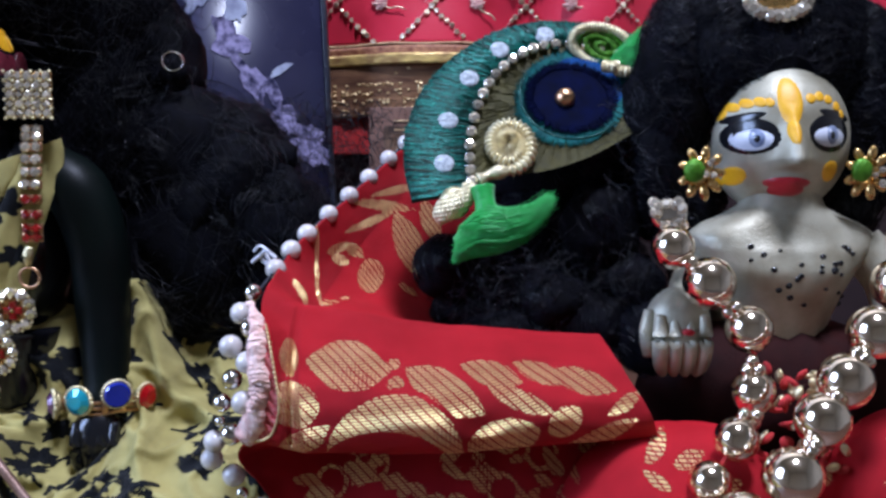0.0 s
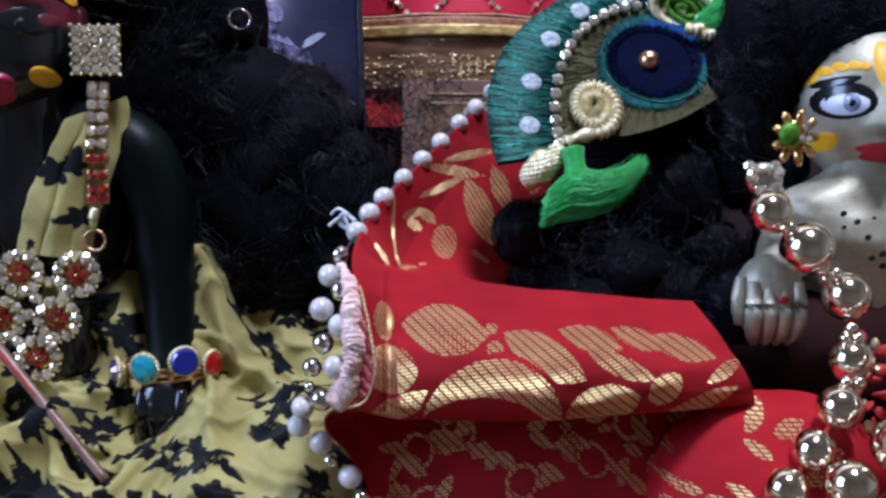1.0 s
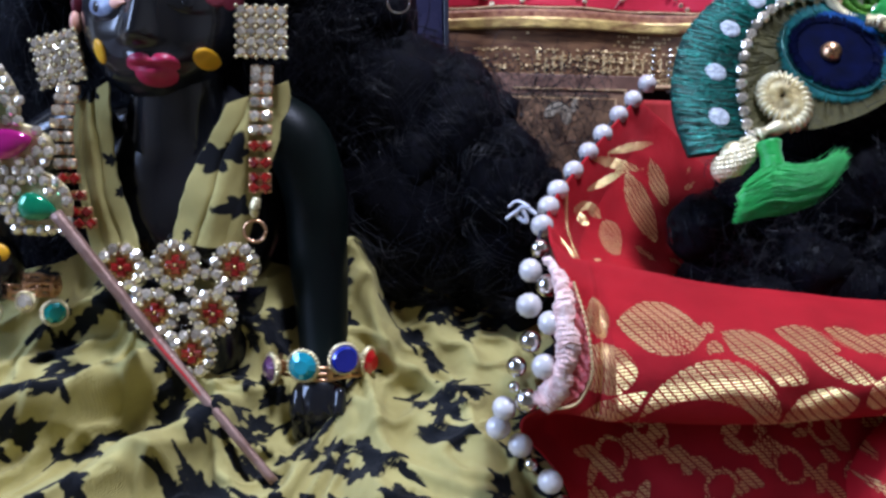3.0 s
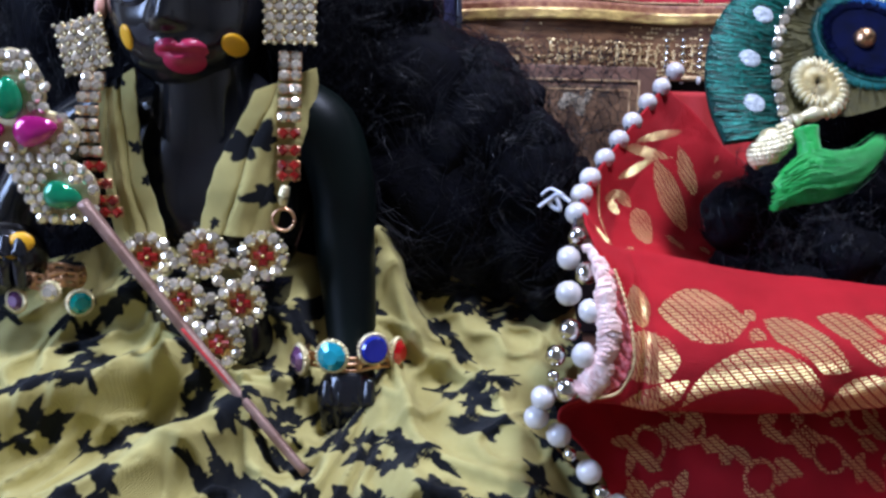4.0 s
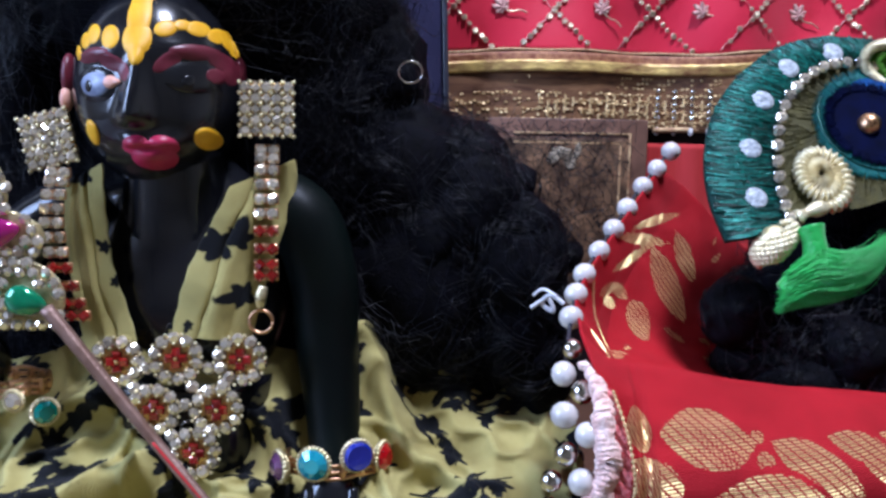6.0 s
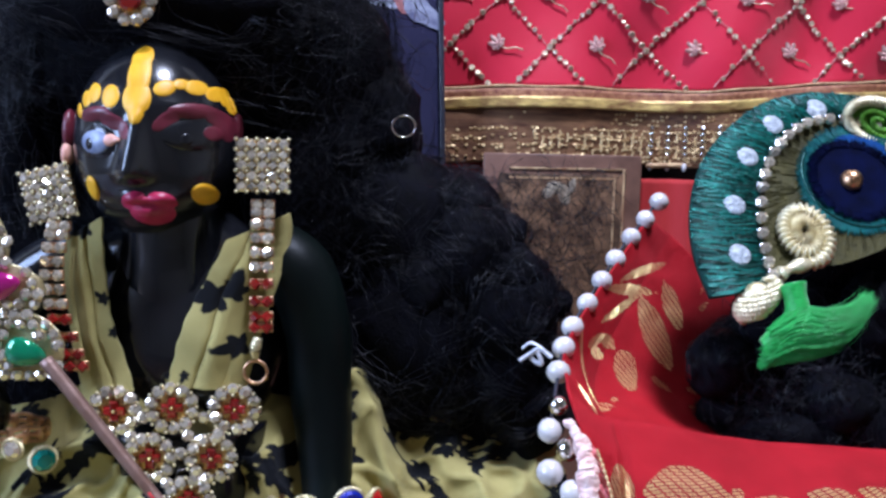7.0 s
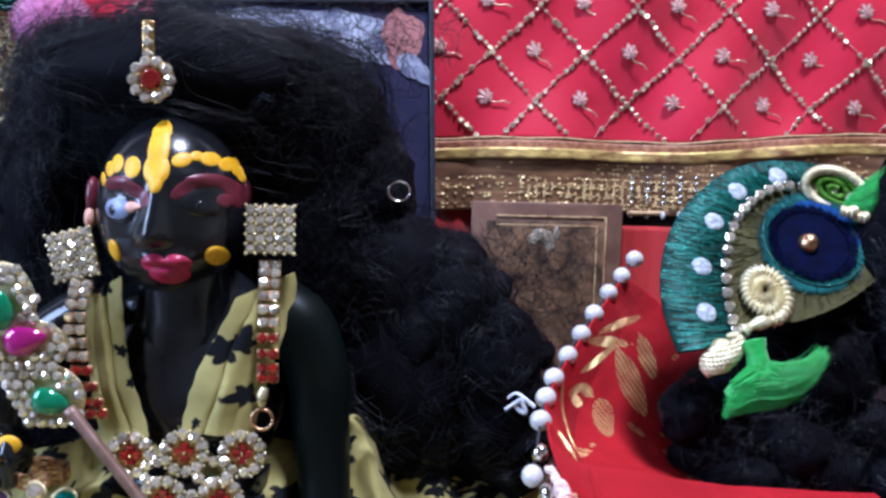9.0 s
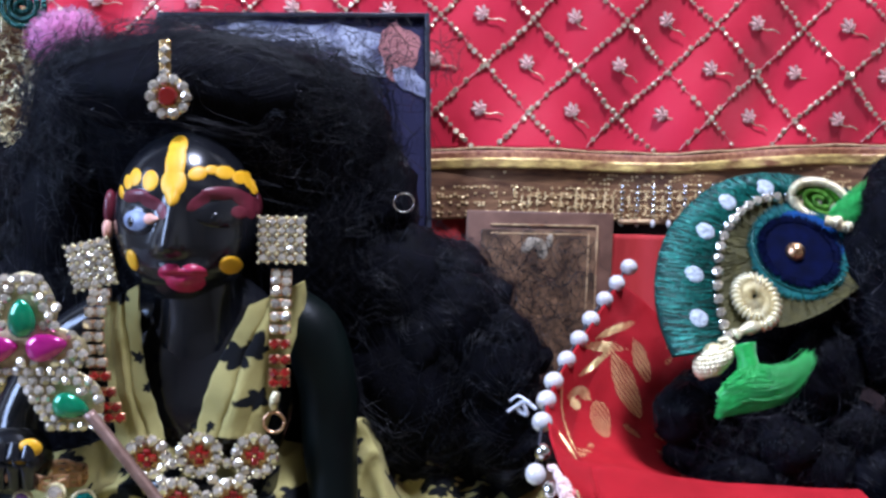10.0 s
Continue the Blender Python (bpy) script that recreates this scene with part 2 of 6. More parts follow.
M_silverthread = mottled("silver_thread", (0.86, 0.76, 0.56), (0.60, 0.47, 0.30), 700, rough=0.30, metal=0.8, bump=0.4)
M_fan = mottled("rose_silver_floss", (0.72, 0.50, 0.42), (0.42, 0.14, 0.14), 900, rough=0.38, metal=0.6, bump=0.8, bscale=2500)
M_chrome = mottled("silver_bead_metal", (0.80, 0.78, 0.74), (0.65, 0.62, 0.58), 200, rough=0.10, metal=1.0, bump=0.05)
M_goldbead = mottled("champagne_bead", (0.92, 0.82, 0.70), (0.84, 0.68, 0.50), 200, rough=0.09, metal=1.0, bump=0.03)
M_dot = mottled("silver_embroidery", (0.56, 0.60, 0.64), (0.16, 0.19, 0.21), 1100, rough=0.55, metal=0.25, bump=1.0, bscale=2000)
M_pearl = mottled("pearl", (0.74, 0.70, 0.67), (0.54, 0.50, 0.48), 250, rough=0.24, bump=0.05, coat=0.7, coatr=0.08, per_object=0.10)
M_lace = mottled("pink_lace", (0.95, 0.73, 0.66), (0.82, 0.46, 0.40), 600, rough=0.85, bump=0.9, bscale=1800)
M_whitethread = mottled("white_thread", (0.8, 0.8, 0.85), (0.6, 0.6, 0.66), 600, rough=0.8, bump=0.5)
M_cyan = mottled("cyan_gem", (0.02, 0.50, 0.62), (0.01, 0.25, 0.36), 700, rough=0.06, metal=0.35, bump=0.0, coat=1.0)
M_blue = mottled("blue_gem", (0.012, 0.03, 0.42), (0.008, 0.02, 0.24), 500, rough=0.10, metal=0.2, bump=0.0, coat=1.0)
M_redgem = mottled("red_gem", (0.6, 0.01, 0.015), (0.4, 0.006, 0.01), 500, rough=0.1, metal=0.2, bump=0.0, coat=1.0)
M_violet = mottled("violet_gem", (0.20, 0.08, 0.18), (0.08, 0.03, 0.08), 500, rough=0.1, metal=0.2, bump=0.0, coat=1.0)
M_emerald = mottled("emerald_gem", (0.0, 0.28, 0.12), (0.0, 0.16, 0.07), 300, rough=0.08, metal=0.35, bump=0.0, coat=1.0)
M_pink = mottled("pink_gem", (0.55, 0.015, 0.22), (0.38, 0.01, 0.15), 300, rough=0.08, metal=0.35, bump=0.0, coat=1.0)
M_rod = mottled("brown_rod", (0.32, 0.20, 0.16), (0.20, 0.11, 0.08), 250, rough=0.35, metal=0.4, bump=0.3)
M_tealthread = mottled("teal_thread", (0.003, 0.125, 0.095), (0.001, 0.045, 0.038), 1300, rough=0.22, metal=0.45, bump=0.3, per_island=0.9)
M_tealbase = mottled("teal_felt", (0.002, 0.045, 0.036), (0.001, 0.02, 0.018), 500, rough=0.7, bump=0.8, spec=0.2)
M_olive = mottled("olive_feather", (0.085, 0.075, 0.022), (0.05, 0.045, 0.014), 500, rough=0.55, bump=0.8, stretch=(1, 1, 0.25), spec=0.2)
M_eyeteal = mottled("peacock_teal", (0.004, 0.15, 0.13), (0.002, 0.07, 0.08), 500, rough=0.5, bump=0.8, spec=0.2)
M_eyeblue = mottled("peacock_blue", (0.004, 0.06, 0.22), (0.002, 0.03, 0.12), 500, rough=0.45, bump=0.8, spec=0.08)
M_eyenavy = mottled("peacock_navy", (0.002, 0.004, 0.026), (0.001, 0.002, 0.010), 300, rough=0.7, bump=0.4, spec=0.03)
M_green = mottled("green_floss", (0.006, 0.52, 0.085), (0.004, 0.32, 0.045), 600, rough=0.4, bump=0.6, stretch=(0.3, 1, 1), sheen=0.3)
M_leafgreen = mottled("green_coil", (0.10, 0.30, 0.02), (0.05, 0.17, 0.01), 700, rough=0.4, metal=0.4, bump=0.5)
M_pinkfur = mottled("pink_fur", (0.62, 0.18, 0.38), (0.48, 0.10, 0.26), 300, rough=0.9, bump=0.8, sheen=0.6)
M_yellowcloth = printed("yellow_print_cotton", (0.54, 0.47, 0.18), (0.37, 0.31, 0.11), (0.005, 0.006, 0.008), weave=0.4, rough=0.85, ink_rough=0.9, sheen=0.05, spec=0.15)
M_brocade = printed("red_gold_brocade", (0.50, 0.009, 0.018), (0.34, 0.004, 0.010), (0.95, 0.74, 0.34), ink_metal=0.85, ink_rough=0.32, weave=0.30, rough=0.7, dash=True, sheen=0.0, spec=0.22)
M_backred = mottled("red_satin", (0.70, 0.010, 0.045), (0.56, 0.007, 0.03), 30, rough=0.42, bump=0.3, bscale=3000, sheen=0.3)
M_zari = mottled("zari_thread", (0.90, 0.68, 0.34), (0.50, 0.30, 0.13), 160, rough=0.38, metal=0.35, bump=0.4)
M_brown = mottled("brown_zari_silk", (0.34, 0.17, 0.08), (0.10, 0.04, 0.022), 420, rough=0.5, metal=0.3, bump=0.6, stretch=(0.12, 1, 1))
M_card = mottled("brown_card", (0.20, 0.095, 0.06), (0.11, 0.05, 0.032), 120, rough=0.5, bump=0.2)
M_cardpic = mottled("faded_print", (0.24, 0.13, 0.07), (0.035, 0.02, 0.014), 140, rough=0.35, bump=0.1)
M_frame = mottled("black_frame", (0.03, 0.032, 0.045), (0.015, 0.016, 0.022), 200, rough=0.3, bump=0.1)
M_photo = mottled("navy_print", (0.030, 0.029, 0.066), (0.014, 0.014, 0.034), 25, rough=0.25, bump=0.02)
M_lilac = mottled("lilac_print", (0.40, 0.34, 0.52), (0.02, 0.02, 0.045), 330, rough=0.25, bump=0.02)
M_palegrey = mottled("pale_print", (0.56, 0.58, 0.68), (0.12, 0.12, 0.20), 110, rough=0.25, bump=0.02)
M_salmon = mottled("salmon_print", (0.55, 0.22, 0.20), (0.35, 0.14, 0.14), 60, rough=0.25, bump=0.02)
M_shelf = mottled("dark_wood", (0.10, 0.045, 0.025), (0.05, 0.02, 0.012), 20, rough=0.45, bump=0.3, stretch=(0.15, 1, 1))
M_wall = mottled("cream_plaster", (0.62, 0.58, 0.50), (0.54, 0.50, 0.43), 8, rough=0.85, bump=0.3, bscale=400)
M_floor = mottled("stone_floor", (0.34, 0.31, 0.28), (0.24, 0.22, 0.20), 6, rough=0.35, bump=0.1)
M_dark = mottled("dark_velvet", (0.03, 0.012, 0.012), (0.015, 0.006, 0.007), 60, rough=0.9, bump=0.5)

# ---- the room: plain walls, floor and ceiling that close the place; a built-in altar shelf ----
def slab(name, lo, hi, mat, bevel=0.0):
    bm = bmesh.new()
    box(bm, lo, hi, bevel)
    return tagged(part(name, bm, mat, smooth=False), kind="structure")


slab("floor", (-1400, -2000, -800), (1400, 520, -760), M_floor)
slab("ceiling", (-1400, -2000, 1700), (1400, 520, 1740), M_wall)
slab("wall_back", (-1400, 440, -760), (1400, 520, 1700), M_wall)
slab("wall_front", (-1400, -2080, -760), (1400, -2000, 1700), M_wall)
slab("wall_left", (-1480, -2000, -760), (-1400, 520, 1700), M_wall)
slab("wall_right", (1400, -2000, -760), (1480, 520, 1700), M_wall)
slab("altar_shelf", (-600, 60, -40), (600, 440, 0), M_shelf, 3)
slab("altar_base", (-580, 90, -760), (580, 440, -40), M_shelf, 2)
slab("altar_back_panel", (-600, 418, 0), (600, 440, 420), M_dark, 1)

# ---- the hanging red cloth behind, with its sequin lattice and gold border ----
back = thing("red_backcloth", (0, 404, 137), "red satin cloth with gold sequin lattice hanging at the back", "cloth")


def back_y(x, z):
    """The cloth's gentle folds."""
    x, z = np.asarray(x, float), np.asarray(z, float)
    return 404 + 2.6 * np.sin(x / 15.0 + z / 24.0) * np.clip((210 - z) / 60, 0.4, 1.0) + 1.6 * np.sin(x / 9.0 - z / 16.0 + 0.7) + 1.4 * np.sin(x / 7.3 + 1.0 - z / 25) * 0.5 + 1.5 * np.sin(z / 22.0 + x / 90)


def hem_z(x):
    x = np.asarray(x, float)
    return 137.5 + 0.02 * x + 2.6 * np.clip((x - 60) / 70, 0, 2) + 0.9 * np.sin(x / 21.0 + 2.2)


nu, nv = 240, 90
U, W = np.meshgrid(np.linspace(-260, 260, nu), np.linspace(0, 1, nv), indexing="ij")
Z = hem_z(U) + W * (300 - hem_z(U))
thick(verts_faces(np.stack([U, back_y(U, Z), Z], -1).reshape(-1, 3), grid_faces(nu, nv), M_backred, "satin", back), 0.6)

# sequins along the diamond lattice, and a fan motif in each diamond
bm = bmesh.new()
bmesh.ops.create_cone(bm, cap_ends=True, segments=10, radius1=0.95 * MM, radius2=0.7 * MM, depth=0.5 * MM)
ME_sequin = to_mesh(bm, M_silverthread, False, "sequin")
PX, PZ, OX, OZ = 38.8, 38.8, -4.0, 153.5
nearest, rest = [], []
for k in range(-12, 13):
    for sgn in (1, -1):
        for s in np.arange(-60, 60, 1.0):
            x = OX + PX * k + s * 2.05
            z = OZ + sgn * s * 2.05 + rnd.uniform(-0.5, 0.5)
            x += rnd.uniform(-0.5, 0.5) + 0.8 * math.sin(z / 9)
            if z < hem_z(x) + 1.5 or z > 240 or x < -240 or x > 240 or rnd.random() < 0.12:
                continue
            y = float(back_y(x, z)) - 1.0
            m = Matrix.Translation(Vector((x, y, z)) * MM) @ Euler((radians(90 + rnd.uniform(-22, 22)), 0, radians(rnd.uniform(-22, 22)))).to_matrix().to_4x4() @ Matrix.Diagonal((*([rnd.uniform(0.85, 1.45)] * 3), 1))
            (nearest if -40 < x < 125 and z < 198 else rest).append(m)
for m in nearest[:300]:
    piece("sequin", ME_sequin, m, back)
vs, fs = [], []
for m in nearest[300:] + rest:
    k = len(vs)
    for rad, h in ((0.95, -0.25), (0.7, 0.25)):
        vs += [m @ (Vector((rad * math.cos(a * math.pi / 3), rad * math.sin(a * math.pi / 3), h)) * MM) / MM for a in range(6)]
    fs += [(k + a, k + (a + 1) % 6, k + 6 + (a + 1) % 6, k + 6 + a) for a in range(6)] + [tuple(range(k + 6, k + 12))]
tagged(verts_faces(vs, fs, M_silverthread, "sequin_rest", back, False), kind="stuff")
# chain stitches between the sequins
lines = []
for k in range(-12, 13):
    for sgn in (1, -1):
        s = np.linspace(-60, 60, 220)
        x = OX + PX * k + s * 2.05
        z = OZ + sgn * s * 2.05
        x = x + 0.8 * np.sin(z / 9) + 0.35 * np.sin(s * 9)
        ok = (z > hem_z(x) + 1) & (z < 240) & (np.abs(x) < 240)
        if ok.sum() > 6:
            i = np.where(ok)[0]
            lines.append(np.stack([x[i], back_y(x[i], z[i]) - 0.5, z[i]], 1))
tagged(strands(lines, 0.28, M_fan, "lattice_stitching", back), kind="stuff")
bm = bmesh.new()
n = 56
rim, back_rim = [], []
for q in range(n):
    a = 2 * math.pi * q / n
    up = 0.5 + 0.5 * math.cos(a)
    rad = (0.9 + 4.4 * up ** 1.1) * (1 - 0.42 * up * abs(math.sin(a * 4.5)) ** 3)
    x, z = rad * math.sin(a) * 0.95, rad * math.cos(a)
    rim.append(bm.verts.new(Vector((x, -0.25 - 0.3 * abs(math.cos(a * 4.5)), z)) * MM))
    back_rim.append(bm.verts.new(Vector((x, 0.35, z)) * MM))
hub = bm.verts.new(Vector((0, -0.9, 0.4)) * MM)
for q in range(n):
    p = (q + 1) % n
    bm.faces.new((hub, rim[q], rim[p]))
    bm.faces.new((rim[q], back_rim[q], back_rim[p], rim[p]))
bmesh.ops.rotate(bm, verts=bm.verts, cent=(0, 0, 0), matrix=Matrix.Rotation(radians(-32), 3, "Y"))
bmesh.ops.recalc_face_normals(bm, faces=bm.faces)
ME_motif = to_mesh(bm, M_fan, False, "fan_motif")
bm = bmesh.new()
tube(bm, [(0.8, -0.3, -0.8), (3, -0.3, -1.8), (6.0, -0.3, -1.9), (8.5, -0.3, -3.4)], 0.3, 5, 14, 0, 6, 0.3)
ME_stem = to_mesh(bm, M_silverthread, True, "stem")
for r in range(0, 6):
    for k in range(-7, 8):
        x = OX + PX * (k + (0.5 if r % 2 == 0 else 0.0)) - 1
        z = OZ + PZ * r / 2
        if abs(x) < 200 and z < 235 and z > hem_z(x) + 6:
            motif = piece("fan_motif", ME_motif, Matrix.Translation(Vector((x, float(back_y(x, z)) - 0.9, z)) * MM) @ pose(0, 0, 0, 0, rnd.uniform(-20, 20), 0), back)
            piece("stem", ME_stem, Matrix.Identity(4), motif)

# gold braid along the hem, then the brown zari border with woven rows
xs = np.linspace(-230, 230, 300)
M_wornbraid = mottled("tarnished_gold_braid", (0.66, 0.46, 0.24), (0.30, 0.14, 0.07), 260, rough=0.45, metal=0.3, bump=0.9, bscale=1500)
for dz, r in ((0.2, 0.6),):
    bm = bmesh.new()
    z = hem_z(xs) + dz + 0.25 * np.sin(xs / 5.0)
    tube(bm, np.stack([xs, back_y(xs, z) - 1.0, z], 1), r, 6, 900, 0, 300, 0.3)
    part("braid", bm, M_wornbraid, back, "ribbed tarnished gold braid")
U, W = np.meshgrid(np.linspace(-230, 230, 300), np.linspace(0, 1, 5), indexing="ij")
for name, z0, deep, lift, mt in (("rust_strip", 0.6, 4.6, 1.3, mottled("rust_silk", (0.46, 0.20, 0.09), (0.20, 0.05, 0.025), 450, rough=0.55, bump=0.9, bscale=900)), ("lame_strip", 3.6, 4.4, 1.6, mottled("gold_lame", (0.86, 0.62, 0.20), (0.22, 0.09, 0.04), 260, rough=0.36, metal=0.3, bump=0.9, bscale=900, stretch=(0.45, 1, 1)))):
    Z = hem_z(U) - z0 - W * deep
    thick(verts_faces(np.stack([U, back_y(U, Z) - lift, Z], -1).reshape(-1, 3), grid_faces(300, 5), mt, name, back, True), 0.4)
border = thing("zari_border", (0, 400, 113), "brown and gold woven zari border below the red cloth", "cloth border")
nu, nv = 240, 24
U, W = np.meshgrid(np.linspace(-230, 230, nu), np.linspace(0, 1, nv), indexing="ij")
Z = hem_z(U) - 2 - W * 27
Y = back_y(U, hem_z(U)) - 0.2 + W * 0.8
thick(verts_faces(np.stack([U, Y, Z], -1).reshape(-1, 3), grid_faces(nu, nv), M_brown, "silk", border), 0.5)
bm = bmesh.new()
box(bm, (-0.62, -0.35, -0.4), (0.62, 0.35, 0.4), 0.18)
ME_stitch = to_mesh(bm, M_zari, True, "gold_stitch")
near, bm = [], bmesh.new()
for row, dz in enumerate((-9.6, -11.4, -13.2, -15.8, -18.4, -19.6, -22.2, -23.4, -26.0, -27.4)):
    for x in np.arange(-60, 140, 1.7):
        check = dz > -14
        if rnd.random() < (0.15 if 18 < x < 75 and int((x + row * 2) / 4.5) % 2 else 0.93) if check else rnd.random() < 0.22 + (0.3 if x < 5 else 0):
            continue
        z = float(hem_z(x)) + dz + rnd.uniform(-0.3, 0.3)
        y = float(back_y(x, hem_z(x))) - 0.3
        near.append(Matrix.Translation(Vector((x, y, z)) * MM) @ pose(0, 0, 0, rnd.uniform(-30, 30), rnd.uniform(-12, 12), rnd.uniform(-30, 30)))
for x in np.arange(-10, 140, 3.4):
    for dz in np.arange(-17, -27, -1.2):
        if rnd.random() < 0.3:
            continue
        near.append(Matrix.Translation(Vector((x + rnd.uniform(-0.3, 0.3), float(back_y(x, hem_z(x))) - 0.3, float(hem_z(x)) + dz)) * MM) @ pose(0, 0, 0, rnd.uniform(-30, 30), 90 + rnd.uniform(-12, 12), rnd.uniform(-30, 30)))
rnd.shuffle(near)
for m in near[:280]:
    piece("gold_stitch", ME_stitch, m, border)
for m in near[280:]:
    vs = [bm.verts.new(m @ (Vector((x, y, z)) * MM)) for x in (-0.6, 0.6) for y in (-0.35, 0.35) for z in (-0.4, 0.4)]
    for q in ((0, 1, 3, 2), (4, 6, 7, 5), (0, 4, 5, 1), (2, 3, 7, 6), (0, 2, 6, 4), (1, 5, 7, 3)):
        bm.faces.new([vs[k] for k in q])
tagged(part("stitch_rest", bm, M_zari, border, smooth=False), kind="stuff")
bm = bmesh.new()
ell(bm, (0, 0, 0), (1, 1, 1), 12, 8)
ME_unit_pearl = to_mesh(bm, M_pearl, True, "pearl")
bm = bmesh.new()
ell(bm, (0, 0, 0), (1, 1, 1), 12, 8)
ME_unit_chrome = to_mesh(bm, M_chrome, True, "silver_bead")
for i in range(12):
    x = 38 + i * 6.3
    z0 = float(hem_z(x))
    for j in range(5):
        piece("bead", ME_unit_chrome, Matrix.Translation(Vector((x, float(back_y(x, z0)) - 1.2, z0 - 14 - j * 2.6)) * MM) @ Matrix.Diagonal((1.1, 1.0, 1.1, 1)), border)
    piece("bead", ME_unit_pearl, Matrix.Translation(Vector((x, float(back_y(x, z0)) - 1.2, z0 - 29.5)) * MM) @ Matrix.Diagonal((1.0, 1.0, 1.7, 1)), border)
bm = bmesh.new()
tube(bm, [(36, 405, 108.5), (75, 405, 109.5), (115, 405, 111)], 1.2, 6, 20)
part("hem_cord", bm, M_wornbraid, border)

# the brown card with gold corners, and red cloths beside it
card = thing("picture_card", (2, 396, 60), "brown picture card with a faded print and thin gold lines", "picture card")
bm = bmesh.new()
box(bm, (-30, 395.2, 40), (31.5, 397.2, 112.5), 0.5)
part("card", bm, M_card, card)
bm = bmesh.new()
box(bm, (-24, 394.7, 46), (25, 395.1, 105), 0.1)
part("print", bm, M_cardpic, card, "faded brown printed scene")
for lo, hi in (((24.2, 394.6, 60), (25.0, 395.1, 107.4)), ((-20, 394.6, 106.6), (24.1, 395.1, 107.4)), ((20.6, 394.6, 60), (21.4, 395.1, 103.8)), ((-20, 394.6, 103.0), (20.5, 395.1, 103.8))):
    bm = bmesh.new()
    box(bm, lo, hi, 0.1)
    part("gold_line", bm, M_wornbraid, card, "thin gold foil border line")
bm = bmesh.new()
for c, a, b, rot in (((-1, 99.5), 4.5, 2.2, 20), ((1.5, 97), 2.4, 4.4, -15), ((-4.5, 98), 2.2, 3.2, 40), ((4.6, 100.5), 1.4, 3.0, 10)):
    ell(bm, (c[0], 394.6, c[1]), (a, 0.3, b), 12, 6, pose(0, 0, 0, 0, rot, 0))
part("printed_patch", bm, mottled("pale_shape", (0.45, 0.38, 0.28), (0.16, 0.11, 0.07), 260, rough=0.4), card, "pale worn patch of the print")


def loose_cloth(name, x0, x1, z0, z1, y, mat, label):
    nu, nv = 40, 40
    U, W = np.meshgrid(np.linspace(x0, x1, nu), np.linspace(z0, z1, nv), indexing="ij")
    Y = y + 0.8 * np.sin(U / 1.9 + W / 30) + 0.8 * np.sin(U / 5.0)
    ob = verts_faces(np.stack([U, Y, W], -1).reshape(-1, 3), grid_faces(nu, nv), mat, name)
    thick(ob, 0.5)
    return tagged(ob, label, "cloth")


M_redcloth = mottled("red_cotton", (0.55, 0.03, 0.03), (0.42, 0.02, 0.02), 60, rough=0.8, bump=0.5, stretch=(1, 1, 0.2))
loose_cloth("red_cloth", 33, 75, 20, 103.5, 400, M_redcloth, "red gathered cotton cloth hanging beside the picture card")
loose_cloth("red_cloth", -46, -29, 93, 118, 407, M_redcloth, "narrow strip of red cloth hanging behind the hair")

# ---- the framed photograph leaning at the back ----
fr = thing("photo_frame", (-97, 394, 2), "thin black photo frame with a dark navy print", "photo frame")
TILTF = pose(0, 0, 0, 0, -2.0, 0)


def framed(bm):
    c = Matrix.Translation(Vector((-44.5, 0, 100)) * MM)
    bmesh.ops.transform(bm, matrix=c @ TILTF @ c.inverted(), verts=bm.verts)


bm = bmesh.new()
for lo, hi in (((-151, 391, 0), (-149, 396, 191)), ((-46.4, 391, 0), (-44.5, 396, 191)), ((-149, 391, 189.2), (-46.4, 396, 191)), ((-149, 391, 0), (-46.4, 396, 2))):
    box(bm, lo, hi, 0.3)
framed(bm)
part("frame", bm, M_frame, fr)
bm = bmesh.new()
box(bm, (-149, 393.0, 2), (-46.4, 395, 189.2))
framed(bm)
part("print", bm, M_photo, fr, "dark navy photograph")


def flat_shape(bm, c, rx, rz, rot, wob, mi, y=392.8, seed=0):
    n = 26
    r = random.Random(seed)
    ph = [r.uniform(0, 6.3) for _ in range(4)]
    vs = []
    for i in range(n):
        a = 2 * math.pi * i / n
        k = 1 + wob * (math.sin(3 * a + ph[0]) + 0.7 * math.sin(5 * a + ph[1]) + 0.5 * math.sin(9 * a + ph[2]))
        x, z = rx * k * math.cos(a), rz * k * math.sin(a)
        t = radians(rot)
        vs.append(bm.verts.new(Vector((c[0] + x * math.cos(t) - z * math.sin(t), y, c[1] + x * math.sin(t) + z * math.cos(t))) * MM))
    prism(bm, vs, 0.12, mi)


PATCHES = (((-76, 177), 24, 9, -14, 0.10, 1), ((-57, 176), 8, 11, 0, 0.1, 2), ((-112, 184), 16, 4, 0, 0.08, 1), ((-140, 183), 7, 4.5, 0, 0.05, 2), ((-86, 171), 8, 5, 0, 0.15, 0),
           ((-84, 141), 6, 9, 30, 0.22, 0), ((-75, 124), 10, 4.5, -50, 0.24, 0), ((-63, 108), 8, 5, -40, 0.24, 0), ((-54, 97), 9, 7, -48, 0.2, 0), ((-81, 154), 4, 7, 10, 0.2, 1), ((-96, 157), 6, 4, 40, 0.24, 1),
           ((-64, 128), 5, 1.5, 30, 0.1, 1), ((-67, 119), 2.5, 6, 10, 0.1, 0), ((-52, 164), 9, 4, -35, 0.1, 1))
for i, (c, rx, rz, rot, wob, mi) in enumerate(PATCHES):
    bm = bmesh.new()
    flat_shape(bm, c, rx, rz, rot, wob, 0, 392.8 - 0.02 * i, i)
    framed(bm)
    part("printed_patch", bm, (M_lilac, M_palegrey, M_salmon)[mi], fr, ("lilac patch of the photograph", "pale grey patch of the photograph", "salmon patch of the photograph")[mi], False)


